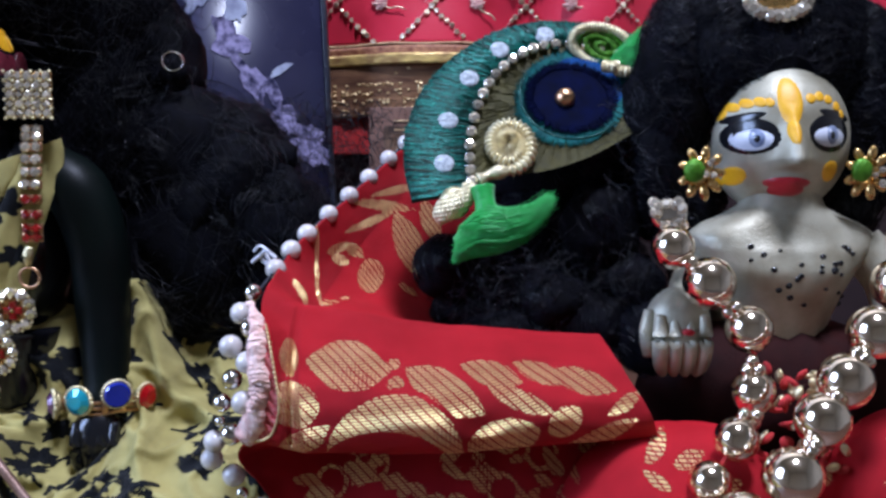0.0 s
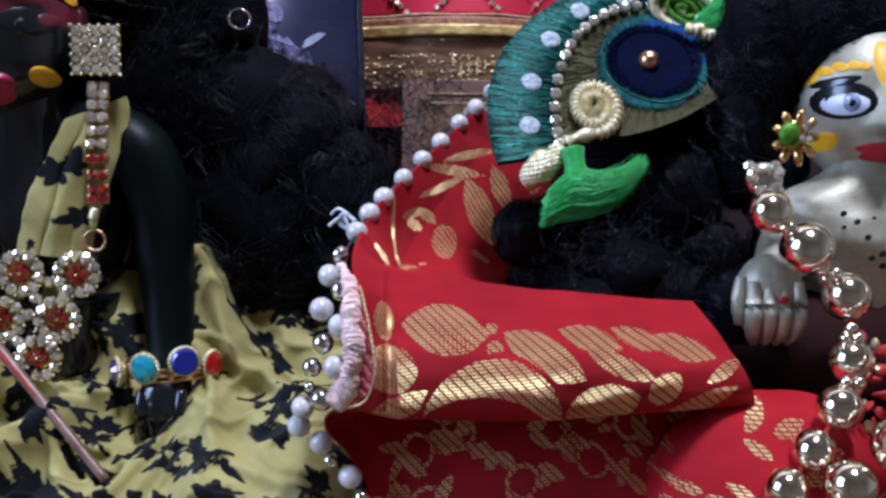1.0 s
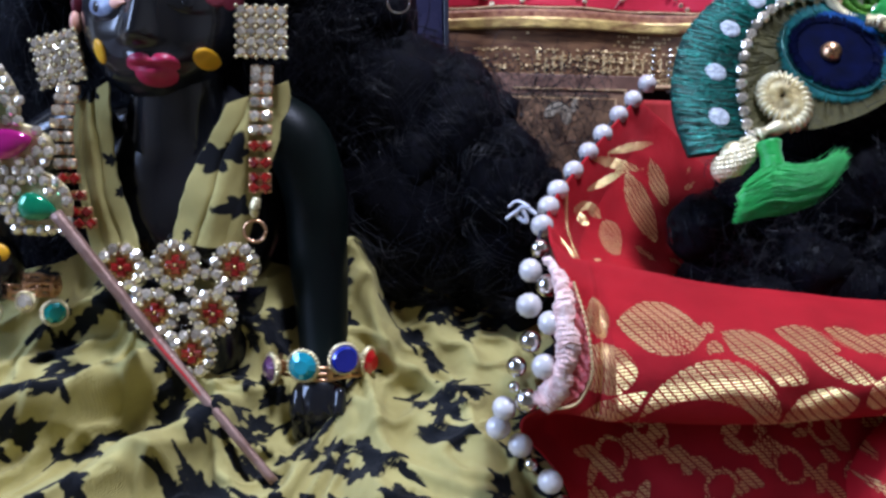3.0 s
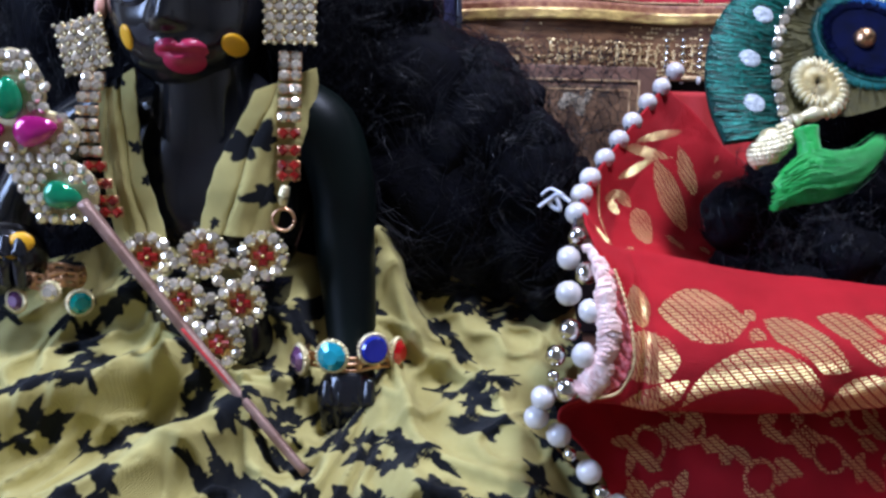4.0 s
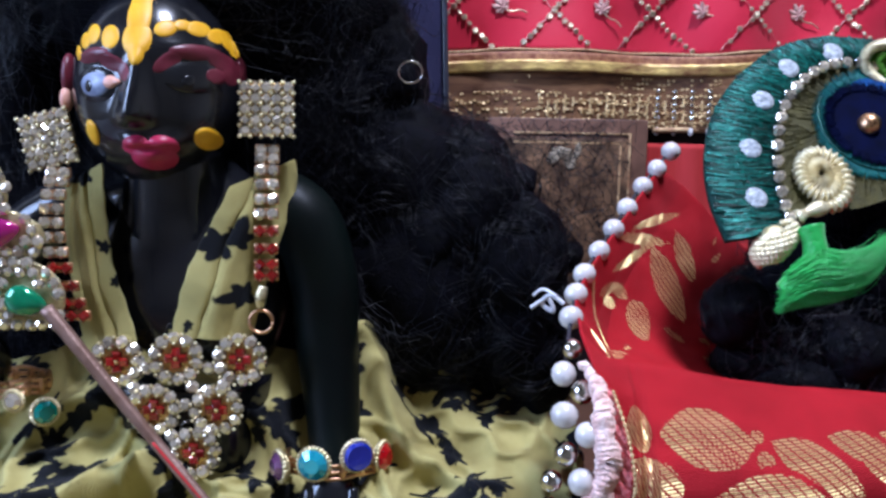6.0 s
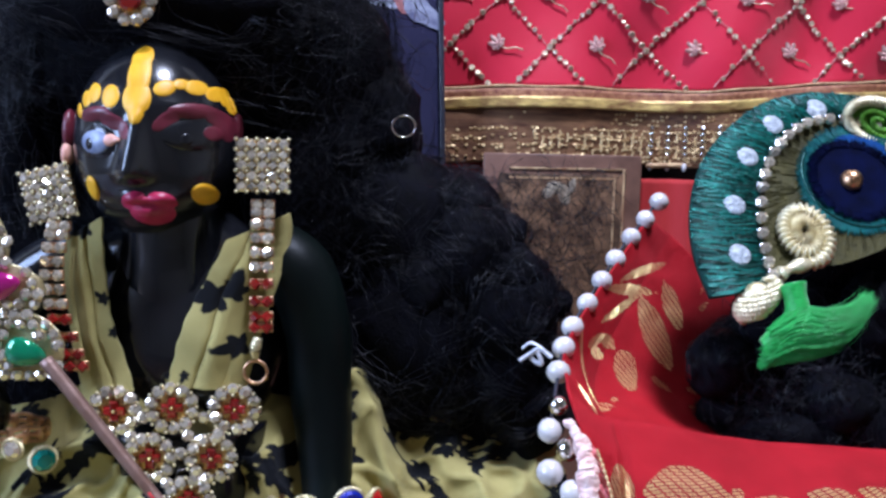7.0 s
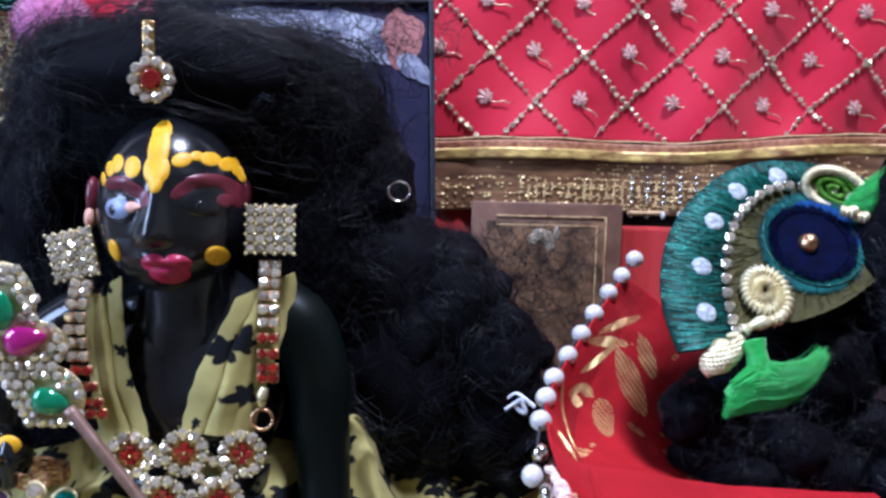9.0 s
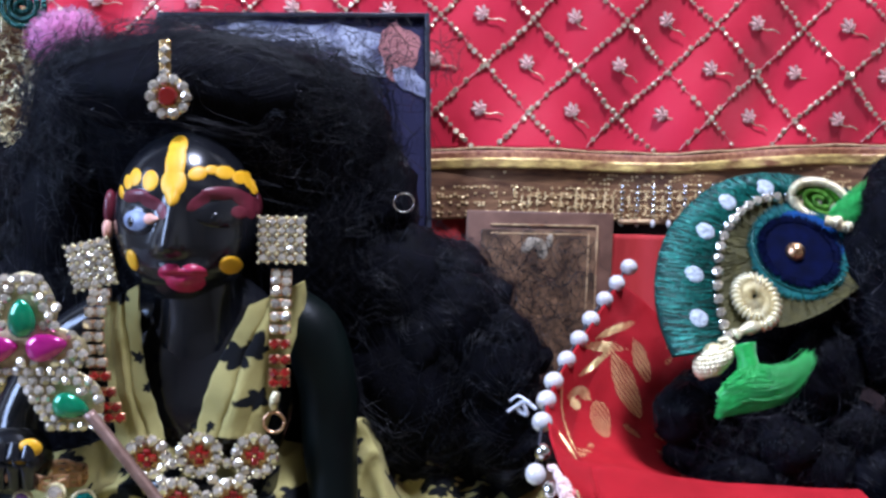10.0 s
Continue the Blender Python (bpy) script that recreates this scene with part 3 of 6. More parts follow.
# ---- painted statues ----
def statue(name, label, mats, head_c, head_r, bump, patches, solids):
    """One plain mesh: a head with relief, paint laid on it, and body solids."""
    cx, cy, cz = head_c
    rx, ry, rz = head_r

    def front(x, z):
        q = 1 - ((x - cx) / rx) ** 2 - ((z - cz) / rz) ** 2
        q = np.maximum(q, 0.0)
        return cy - ry * np.sqrt(q) - bump(x, z) * np.minimum(1, q * 6)

    vs, fs, mi, k = [], [], [], 0
    nu, nv = 96, 64
    A, B = np.meshgrid(np.linspace(0, 2 * math.pi, nu), np.linspace(0.0, math.pi, nv), indexing="ij")
    X, Y, Z = cx + rx * np.sin(B) * np.cos(A), cy + ry * np.sin(B) * np.sin(A), cz + rz * np.cos(B)
    q = np.maximum(1 - ((X - cx) / rx) ** 2 - ((Z - cz) / rz) ** 2, 0)
    Y = np.where(np.sin(A) < 0, Y - bump(X, Z) * np.minimum(1, q * 6), Y)
    vs.append(np.stack([X, Y, Z], -1).reshape(-1, 3))
    g = grid_faces(nu, nv)
    fs.extend(g[:, ::-1].tolist())
    mi.extend([0] * len(g))
    k += nu * nv
    for (x0, z0, a, b, rot, m, lift) in patches:
        nr, na = 7, 26
        R, T = np.meshgrid(np.linspace(0.0, 1, nr), np.linspace(0, 2 * math.pi, na), indexing="ij")
        t = radians(rot)
        px, pz = a * R * np.cos(T), b * R * np.sin(T)
        X, Z = x0 + px * math.cos(t) - pz * math.sin(t), z0 + px * math.sin(t) + pz * math.cos(t)
        edge = np.sqrt(np.maximum(0, 1 - R ** 3))
        Y = front(X, Z) + 0.12 - (lift + 0.2) * edge
        vs.append(np.stack([X, Y, Z], -1).reshape(-1, 3))
        g = grid_faces(nr, na) + k
        fs.extend(g.tolist())
        mi.extend([m] * len(g))
        k += nr * na
    bm = bmesh.new()
    solids(bm)
    bm.verts.index_update()
    vs.append(np.array([v.co[:] for v in bm.verts]) / MM)
    for f in bm.faces:
        fs.append([v.index + k for v in f.verts])
        mi.append(f.material_index)
    bm.free()
    ob = verts_faces(np.concatenate(vs), fs, mats, name, None, True, None, mi)
    return tagged(ob, label, "statue")


def gauss(x, z, x0, z0, sx, sz):
    return np.exp(-((x - x0) / sx) ** 2 - ((z - z0) / sz) ** 2)


def bump_black(x, z):
    t = np.clip((124 - z) / 12, 0, 1)
    ridge = np.exp(-((x - (-111.6 - 1.4 * t)) / (1.3 + 1.3 * t)) ** 2) * (0.8 + 3.8 * t) * np.clip((z - 110.2) / 1.8, 0, 1) * np.clip((127 - z) / 4, 0, 1)
    lips = 1.9 * gauss(x, z, -113.0, 107.6, 2.6, 1.6) + 1.9 * gauss(x, z, -107.5, 107.6, 2.8, 1.6) + 2.2 * gauss(x, z, -110, 104.9, 4.0, 1.8) - 0.9 * gauss(x, z, -110.2, 106.5, 4.8, 0.45)
    eyes = 1.1 * gauss(x, z, -120, 118, 3.8, 2.8) + 1.1 * gauss(x, z, -102.6, 119, 4.8, 2.8)
    sock = -1.3 * gauss(x, z, -119, 119, 6, 5) - 1.3 * gauss(x, z, -103, 119.5, 6.5, 5)
    brow = 0.9 * gauss(x, z, -119, 123.6, 5, 1.5) + 0.9 * gauss(x, z, -102.8, 124.4, 6, 1.6)
    cheeks = 0.7 * gauss(x, z, -121, 110.5, 4.5, 4.0) + 0.7 * gauss(x, z, -100.5, 110.5, 5, 4.5)
    return ridge + lips + eyes + sock + brow + cheeks + 1.2 * gauss(x, z, -110, 101.4, 4.5, 2.2)


def limb(bm, pts, radii, mi=0, n=28):
    tube(bm, pts, radii, 18, n, mi)


def body_black(bm):
    ell(bm, (-108, 228, 79), (21, 15.5, 27), 32, 20)
    limb(bm, [(-108, 232, 72), (-108.5, 228.5, 84), (-109, 224, 94), (-109, 221.5, 101), (-109, 221, 108)], [19, 17, 12, 9.8, 9.6], n=44)
    ell(bm, (-108, 227, 94), (19.5, 10, 8), 28, 14)
    limb(bm, [(-92, 224, 97), (-84, 222, 92), (-80, 222, 80), (-79.3, 221, 68), (-78, 218, 55), (-77.3, 215, 45), (-77.5, 212, 40)], [6.5, 7.2, 6.9, 6.4, 5.6, 5.0, 5.2], 7, n=44)
    ell(bm, (-77.7, 211.0, 36.5), (6.6, 5.4, 8.4), 26, 18)
    for i in range(4):
        x = -81.8 + i * 2.8
        limb(bm, [(x, 208.6, 41.5), (x, 207.0, 37.5), (x, 207.4, 32.5), (x, 209.2, 29.5)], [1.2, 1.5, 1.4, 1.0], n=14)
    limb(bm, [(-125, 224, 96), (-138, 224, 88), (-146, 220, 76), (-147, 215, 68)], [7, 7, 6, 6])
    ell(bm, (-147, 213, 65), (8, 6, 8), 20, 12)
    for i in range(4):
        limb(bm, [(-151 + i * 2.9, 208.5, 70), (-151 + i * 2.9, 206.8, 66), (-151 + i * 2.9, 207.5, 60)], [1.3, 1.5, 1.2], n=12)
    ell(bm, (-142, 207.6, 69), (2.6, 0.8, 2.0), 12, 8, mi=1)
    ell(bm, (-144.5, 207.4, 66.5), (2.2, 0.7, 1.4), 12, 8, mi=1)
    ell(bm, (-147, 207.2, 63), (3.0, 0.8, 1.3), 12, 8, mi=5)
    ell(bm, (-128.0, 219, 119.5), (1.4, 3.0, 4.4), 14, 10, mi=2)
    ell(bm, (-128.2, 217.5, 115.2), (1.2, 2.2, 2.4), 14, 10, mi=5)
    ell(bm, (-96.6, 224, 120.5), (1.2, 3, 3.4), 14, 10, mi=2)
    # the trunk below, hidden in the skirt, down to the shelf
    limb(bm, [(-108, 228, 60), (-108, 228, 30), (-108, 228, 0.5)], [18, 17, 20])


black_paint = [
    (-112, 130.2, 2.3, 5.2, 0, 1, 0.28), (-112, 133.6, 2.1, 2.6, 0, 1, 0.30), (-112, 126.0, 2.8, 3.4, 0, 1, 0.34), (-112, 123.6, 1.7, 2.4, 0, 1, 0.34),
    (-117.0, 126.3, 1.9, 2.3, 0, 1, 0.24), (-120.6, 126.9, 1.6, 2.0, 0, 1, 0.24), (-122.4, 125.8, 1.3, 1.7, 20, 1, 0.22), (-123.9, 123.6, 0.8, 1.6, 20, 1, 0.2),
    (-107.3, 128.0, 2.1, 1.6, 15, 1, 0.22), (-104.7, 128.8, 1.5, 1.1, 0, 1, 0.22), (-102.2, 128.3, 2.1, 1.5, -15, 1, 0.22), (-99.2, 127.3, 1.7, 1.5, -30, 1, 0.2), (-97.6, 126.0, 0.8, 1.5, 30, 1, 0.2), (-96.8, 124.6, 0.6, 1.2, 20, 1, 0.2),
    (-120.3, 123.0, 3.6, 1.5, 10, 2, 0.15), (-116.6, 121.8, 3.4, 1.5, -22, 2, 0.16), (-114.2, 120.2, 1.3, 1.9, 20, 2, 0.16),
    (-106.6, 122.2, 3.4, 1.5, 36, 2, 0.15), (-102.4, 123.9, 4.4, 1.6, 0, 2, 0.16), (-98.4, 122.6, 3.0, 1.6, -35, 2, 0.15), (-97.0, 120.4, 1.3, 2.4, 5, 2, 0.14),
    (-102.6, 119.4, 5.6, 3.0, -4, 0, 0.30), (-119.8, 117.9, 4.6, 3.4, 0, 0, 0.28),
    (-119.9, 117.9, 3.5, 2.5, 0, 4, 0.55), (-121.0, 117.6, 1.1, 1.5, 0, 0, 0.68), (-117.0, 118.3, 1.5, 1.3, 12, 6, 0.66), (-115.8, 118.4, 1.0, 0.6, 0, 6, 0.64),
    (-99.2, 119.8, 1.9, 1.5, -25, 2, 0.42), (-103.2, 118.7, 1.3, 1.5, 0, 0, 0.5),
    (-110.3, 106.6, 5.4, 1.6, 0, 3, 0.3), (-112.8, 107.6, 2.5, 1.5, 14, 3, 0.34), (-107.7, 107.6, 2.6, 1.5, -12, 3, 0.34), (-109.8, 105.0, 4.3, 2.7, 0, 3, 0.42),
    (-121.2, 109.2, 1.5, 2.5, 10, 1, 0.6), (-100.8, 108.3, 2.2, 2.3, 20, 1, 0.6),
]
statue("statue", "black lacquered statue with yellow and crimson painted marks", [M_black, M_yellow, M_maroon, M_lip, M_eye, M_peach, M_peach, M_sleeve], (-111.6, 220, 117.8), (15.7, 15.2, 19.3), bump_black, black_paint, body_black)


def bump_silver(x, z):
    t = np.clip((109 - z) / 9, 0, 1)
    ridge = np.exp(-((x - 70.5) / (1.4 + 1.2 * t)) ** 2) * (1.2 + 4.6 * t) * np.clip((z - 98.8) / 1.6, 0, 1) * np.clip((112 - z) / 4, 0, 1)
    lips = 1.1 * gauss(x, z, 70.5, 96, 4, 1.4) + 1.1 * gauss(x, z, 70.5, 94, 3.4, 1.3)
    eyes = 0.8 * gauss(x, z, 63.5, 105, 3.8, 2.2) + 0.8 * gauss(x, z, 77.8, 105.6, 3.8, 2.2) - 0.6 * gauss(x, z, 63.5, 106, 6, 4) - 0.6 * gauss(x, z, 77.8, 106, 6, 4)
    return ridge + lips + eyes + 0.8 * gauss(x, z, 70, 90.5, 4, 2)


# height, half width, depth and middle of the torso
TORSO = np.array([(54, 9, 8, 72), (62, 10, 9, 72), (67, 11.2, 10, 72), (73, 13.5, 11.6, 72.2), (78, 16.4, 12.0, 72.4), (82, 19.2, 11.0, 72.5), (84.5, 19.6, 9.8, 72.5), (86.5, 17.0, 9.0, 72.5), (88.5, 12.2, 8.4, 72.5), (90.5, 8.8, 7.9, 72.4), (93, 7.7, 7.5, 72.2), (97, 7.5, 7.4, 72)])


def torso_y(x, z):
    w, d, x0 = (float(np.interp(z, TORSO[:, 0], TORSO[:, k])) for k in (1, 2, 3))
    q = max(0.0, 1 - (abs(x - x0) / w) ** 2.35)
    swell = 1.5 * float(gauss(x, z, 66, 77.5, 5.0, 4.5) + gauss(x, z, 78.6, 77.5, 5.0, 4.5))
    return 206 - d * q ** (1 / 2.35) - swell * min(1.0, q * 3)


def body_silver(bm):
    A = np.linspace(0, 2 * math.pi, 49)[:-1]
    rings = []
    for z in np.linspace(54, 97, 64):
        w, d, x0 = (float(np.interp(z, TORSO[:, 0], TORSO[:, k])) for k in (1, 2, 3))
        rings.append([bm.verts.new(Vector((x0 + w * np.sign(math.cos(a)) * abs(math.cos(a)) ** 0.85, torso_y(x0 + w * np.sign(math.cos(a)) * abs(math.cos(a)) ** 0.85, z) if math.sin(a) < 0 else 206 + d * math.sin(a) ** 0.85, z)) * MM) for a in A])
    for a, b in zip(rings, rings[1:]):
        for q in range(48):
            bm.faces.new((a[q], a[(q + 1) % 48], b[(q + 1) % 48], b[q]))
    limb(bm, [(59, 208, 81), (54, 206, 76), (50, 199, 70)], [4.2, 3.8, 3.6])
    ell(bm, (47.8, 193, 66.4), (6.9, 6.0, 8.8), 26, 18)
    for i in range(4):
        limb(bm, [(43.4 + i * 2.9, 189.2, 70), (43.2 + i * 3.0, 187.6, 65), (43.8 + i * 2.8, 189.4, 60), (44.8 + i * 2.2, 191.5, 57.6)], [1.2, 1.6, 1.5, 1.0], n=16)
    limb(bm, [(41.8, 191.5, 70.5), (40.9, 190, 66), (41.6, 190.5, 61.5)], [1.2, 1.5, 1.1], n=12)
    ell(bm, (48.5, 186.3, 67.2), (1.3, 0.7, 0.7), 10, 6, mi=4)
    limb(bm, [(89, 205, 82), (94, 201, 75), (95, 195, 64)], [5.2, 5.0, 5.0])
    for i in range(26):
        x, z = 72.5 + rnd.uniform(-10, 12), 77 + rnd.uniform(-7, 6)
        y = torso_y(x, z)
        w = rnd.uniform(0.5, 0.85)
        ell(bm, (x, y - 0.05, z), (w, 0.3, w * rnd.uniform(0.7, 1.0)), 8, 6, mi=3)
    limb(bm, [(72, 210, 68), (72, 212, 40), (72, 212, 0.5)], [13, 14, 18])


silver_paint = [
    (70.2, 112.5, 2.6, 5.2, 0, 1, 0.25), (70.2, 106.5, 1.4, 2.6, 0, 1, 0.25),
    (58.6, 109.6, 0.9, 1.6, -35, 1, 0.2), (60.4, 111.2, 1.3, 1.1, 0, 1, 0.2), (62.6, 112.0, 1.3, 1.1, 0, 1, 0.2), (64.8, 112.3, 1.3, 1.1, 0, 1, 0.2), (66.4, 112.2, 1.0, 1.0, 0, 1, 0.2),
    (74.4, 113.0, 1.2, 1.1, 0, 1, 0.2), (76.4, 113.4, 1.2, 1.1, 0, 1, 0.2), (78.4, 112.8, 1.2, 1.0, 0, 1, 0.2), (80.4, 111.4, 1.1, 1.1, 0, 1, 0.2), (81.6, 109.8, 0.9, 1.1, 0, 1, 0.2),
    (61.6, 109.0, 4.6, 1.0, 14, 3, 0.15), (80.0, 109.6, 4.4, 1.0, -14, 3, 0.15),
    (63.0, 105.3, 5.5, 4.1, 6, 3, 0.18), (78.6, 106.0, 5.4, 4.2, -6, 3, 0.18),
    (63.2, 104.7, 4.4, 2.7, 5, 2, 0.28), (78.4, 105.4, 4.4, 2.6, -5, 2, 0.28),
    (63.8, 104.9, 2.1, 2.4, 0, 5, 0.36), (78.8, 105.6, 2.1, 2.4, 0, 5, 0.36), (63.8, 104.9, 1.0, 1.3, 0, 3, 0.42), (78.8, 105.6, 1.0, 1.3, 0, 3, 0.42), (63.2, 105.8, 0.4, 0.5, 0, 2, 0.47), (78.2, 106.5, 0.4, 0.5, 0, 2, 0.47),
    (70.4, 95.9, 5.0, 1.4, 0, 4, 0.25), (70.4, 94.4, 3.8, 1.6, 0, 4, 0.3),
    (61.0, 96.8, 2.2, 2.3, 0, 1, 0.25), (79.4, 98.2, 2.2, 2.4, 0, 1, 0.25),
]
statue("statue", "silver-painted statue with painted eyes and a yellow forehead mark", [M_silver, M_yellow, M_white, M_black, M_red, M_eye], (72.3, 210, 104.5), (14.6, 14.8, 16.4), bump_silver, silver_paint, body_silver)


# ---- printed motifs as signed distances in millimetres ----
def sd_ellipse(x, z, c, rx, rz, rot):
    t = radians(rot)
    dx, dz = x - c[0], z - c[1]
    a, b = (dx * math.cos(t) + dz * math.sin(t)) / rx, (-dx * math.sin(t) + dz * math.cos(t)) / rz
    return (np.sqrt(a * a + b * b) - 1) * min(rx, rz)


def sd_lens(x, z, c, a, b, rot):
    """A pointed leaf, half as long as a and half as wide as b."""
    a, b = max(a, b), min(a, b)
    t = radians(rot)
    dx, dz = x - c[0], z - c[1]
    u, v = dx * math.cos(t) + dz * math.sin(t), -dx * math.sin(t) + dz * math.cos(t)
    rad = (a * a + b * b) / (2 * b)
    return np.maximum(np.hypot(u, v - (rad - b)), np.hypot(u, v + (rad - b))) - rad


def sd_seg(x, z, a, b, w):
    d = np.array(b, float) - np.array(a, float)
    t = np.clip(((x - a[0]) * d[0] + (z - a[1]) * d[1]) / (d @ d), 0, 1)
    return np.hypot(x - a[0] - t * d[0], z - a[1] - t * d[1]) - w


def leaf(x, z, c, size, rot):
    """A small maple-like leaf: one long and four short lobes."""
    out = sd_ellipse(x, z, (c[0] + 0.45 * size * math.cos(radians(rot)), c[1] + 0.45 * size * math.sin(radians(rot))), size * 0.62, size * 0.24, rot)
    for da, s in ((52, 0.44), (-52, 0.44), (125, 0.34), (-125, 0.34)):
        a = radians(rot + da)
        out = np.minimum(out, sd_ellipse(x, z, (c[0] + s * 0.62 * size * math.cos(a), c[1] + s * 0.62 * size * math.sin(a)), size * s * 0.85, size * 0.19, rot + da))
    return out


def sprigs(x, z, x0, x1, z0, z1, seed, step=17.0):
    r = random.Random(seed)
    out = np.full(np.shape(x), 9.0)
    for i, sx in enumerate(np.arange(x0, x1, step)):
        for sz in np.arange(z0, z1, step):
            cx, cz = sx + r.uniform(-4, 4), sz + r.uniform(-4, 4) + (step / 2 if i % 2 else 0)
            a0 = r.uniform(0, 360)
            near = (np.abs(x - cx) < 22) & (np.abs(z - cz) < 22)
            if not near.any():
                continue
            xx, zz = x[near], z[near]
            d = np.full(xx.shape, 9.0)
            p, a = np.array([cx, cz]), a0
            for k in range(4):
                a += r.uniform(-28, 28)
                q = p + 3.9 * np.array([math.cos(radians(a)), math.sin(radians(a))])
                d = np.minimum(d, sd_seg(xx, zz, p, q, 0.6 - 0.06 * k))
                side = a + (58 if k % 2 else -58)
                e = q + 1.9 * np.array([math.cos(radians(side)), math.sin(radians(side))])
                d = np.minimum(d, sd_seg(xx, zz, q, e, 0.28))
                d = np.minimum(d, leaf(xx, zz, e, r.uniform(3.6, 5.0), side + r.uniform(-20, 20)))
                p = q
            d = np.minimum(d, leaf(xx, zz, p, 4.8, a))
            out[near] = np.minimum(out[near], d)
    return out


# ---- yellow printed clothes of the black statue ----
dress = thing("yellow_garment", (-100, 200, 5), "yellow cotton garment printed with black leaf sprigs, spread in folds", "garment")
stations = [
    (-185, [(228, 58), (221, 53), (212, 47), (202, 40), (192, 33), (178, 25), (158, 15), (130, 4), (100, 0.6)]),
    (-145, [(226, 62), (221, 56), (214, 50), (206, 43), (195, 33), (180, 25), (160, 15), (132, 4), (100, 0.6)]),
    (-108, [(214, 76), (214, 62), (213.5, 50), (208, 40), (196, 30), (181, 23), (160, 14), (132, 4), (100, 0.6)]),
    (-84, [(232, 62), (225, 54), (219, 44), (211, 34), (198, 27), (182, 21), (160, 13), (132, 4), (100, 0.6)]),
    (-72, [(240, 77), (231, 69), (222, 56), (212, 42), (199, 32), (183, 24), (160, 13), (132, 4), (100, 0.6)]),
    (-60, [(240, 63), (232, 56), (224, 47), (213, 39), (199, 33), (184, 28), (160, 16), (132, 4), (100, 0.6)]),
    (-45, [(240, 56), (231, 51), (223, 45), (213, 41), (200, 36), (185, 31), (160, 18), (132, 4), (100, 0.6)]),
    (-26, [(240, 52), (232, 47), (224, 42), (213, 37), (200, 31), (185, 22), (160, 10), (132, 3), (100, 0.6)]),
]
nu, nv = 300, 260
SX = np.array([s[0] for s in stations], float)
prof = np.array([spline(s[1], nv) for s in stations])
X = np.linspace(-185, -26, nu)
k = np.clip(np.searchsorted(SX, X) - 1, 0, len(SX) - 2)
f = (X - SX[k]) / (SX[k + 1] - SX[k])
f = f * f * (3 - 2 * f)
YZ = prof[k] * (1 - f)[:, None, None] + prof[k + 1] * f[:, None, None]
XX = np.repeat(X[:, None], nv, 1)
YY, ZZ = YZ[..., 0], YZ[..., 1]
PV = np.concatenate([np.zeros((nu, 1)), np.cumsum(np.hypot(np.diff(YY, axis=1), np.diff(ZZ, axis=1)), 1)], 1)
disp = np.zeros_like(YY)
for a, b, h, w in (((-152, 32), (-114, 43), 9.0, 3.0), ((-137, 20), (-97, 34), 10.0, 3.6), ((-150, 26), (-108, 37), -6.0, 3.6), ((-128, 20), (-100, 24), -4.0, 3.0), ((-140, 48), (-112, 55), -4, 4.0), ((-96, 33), (-92, 20), 3.0, 3.0), ((-70, 36), (-45, 33), 3.5, 3.5), ((-73, 67), (-63, 47), 3.5, 3.0), ((-62, 60), (-46, 44), 2.5, 3.0),
                   ((-66, 27), (-46, 21), 3.0, 3.5), ((-90, 23), (-64, 29), 2.5, 3.0), ((-122, 60), (-132, 44), 3.0, 3.5), ((-88, 60), (-92, 40), 2.5, 3.0), ((-160, 22), (-128, 18), 3, 4), ((-112, 42), (-86, 27), 2.0, 2.4)):
    d = sd_seg(XX, ZZ, a, b, 0.0)
    disp += h * np.exp(-(d / w) ** 2)
NZ = np.array([noise.noise(Vector((x / 13 + v / 30, v / 17, 3.1))) + 0.6 * noise.noise(Vector((x / 6, v / 7 + x / 11, 9.4))) + 0.25 * noise.noise(Vector((x / 2.2, v / 2.6, 4))) for x, v in zip(XX.ravel(), PV.ravel())]).reshape(nu, nv)
RG = np.array([(1 - abs(noise.noise(Vector((x / 21 - v / 27, v / 22 + x / 44, 1.7))))) ** 5 + 0.5 * (1 - abs(noise.noise(Vector((x / 9 + v / 12, v / 13 - x / 20, 6.2))))) ** 6 for x, v in zip(XX.ravel(), PV.ravel())]).reshape(nu, nv)
disp += (0.9 * NZ + 5.2 * (RG - 0.5)) * np.clip(PV / 14, 0.15, 1)
disp *= np.clip((ZZ - 0.5) / 8, 0, 1)
PU = XX + 0.6 * disp
P = np.stack([XX, YY - 0.75 * disp, ZZ + 0.65 * disp], -1)
QV = np.concatenate([np.zeros((nu, 1)), np.cumsum(np.linalg.norm(np.diff(P, axis=1), axis=2), 1)], 1)
kern = np.ones(31) / 31
QV = np.apply_along_axis(lambda q: np.convolve(np.pad(q, 15, "edge"), kern, "valid"), 0, QV)
QU = np.cumsum(np.concatenate([np.full((1, nv), -185.0), np.linalg.norm(np.diff(P, axis=0), axis=2)], 0), 0)
QU = np.apply_along_axis(lambda q: np.convolve(np.pad(q, 15, "edge"), kern, "valid"), 1, QU)
ink = sprigs(QU, QV, -190, 60, -4, 190, 11, 16.0)
ob = verts_faces(P.reshape(-1, 3), grid_faces(nu, nv)[:, ::-1], M_yellowcloth, "skirt", dress, True, {"ink": ink, "pu": PU, "pv": PV})
thick(ob, -0.4)


def chest_y(x, z):
    return 211.6 + 0.013 * (x + 108) ** 2 + 0.004 * np.maximum(z - 92, 0) ** 2


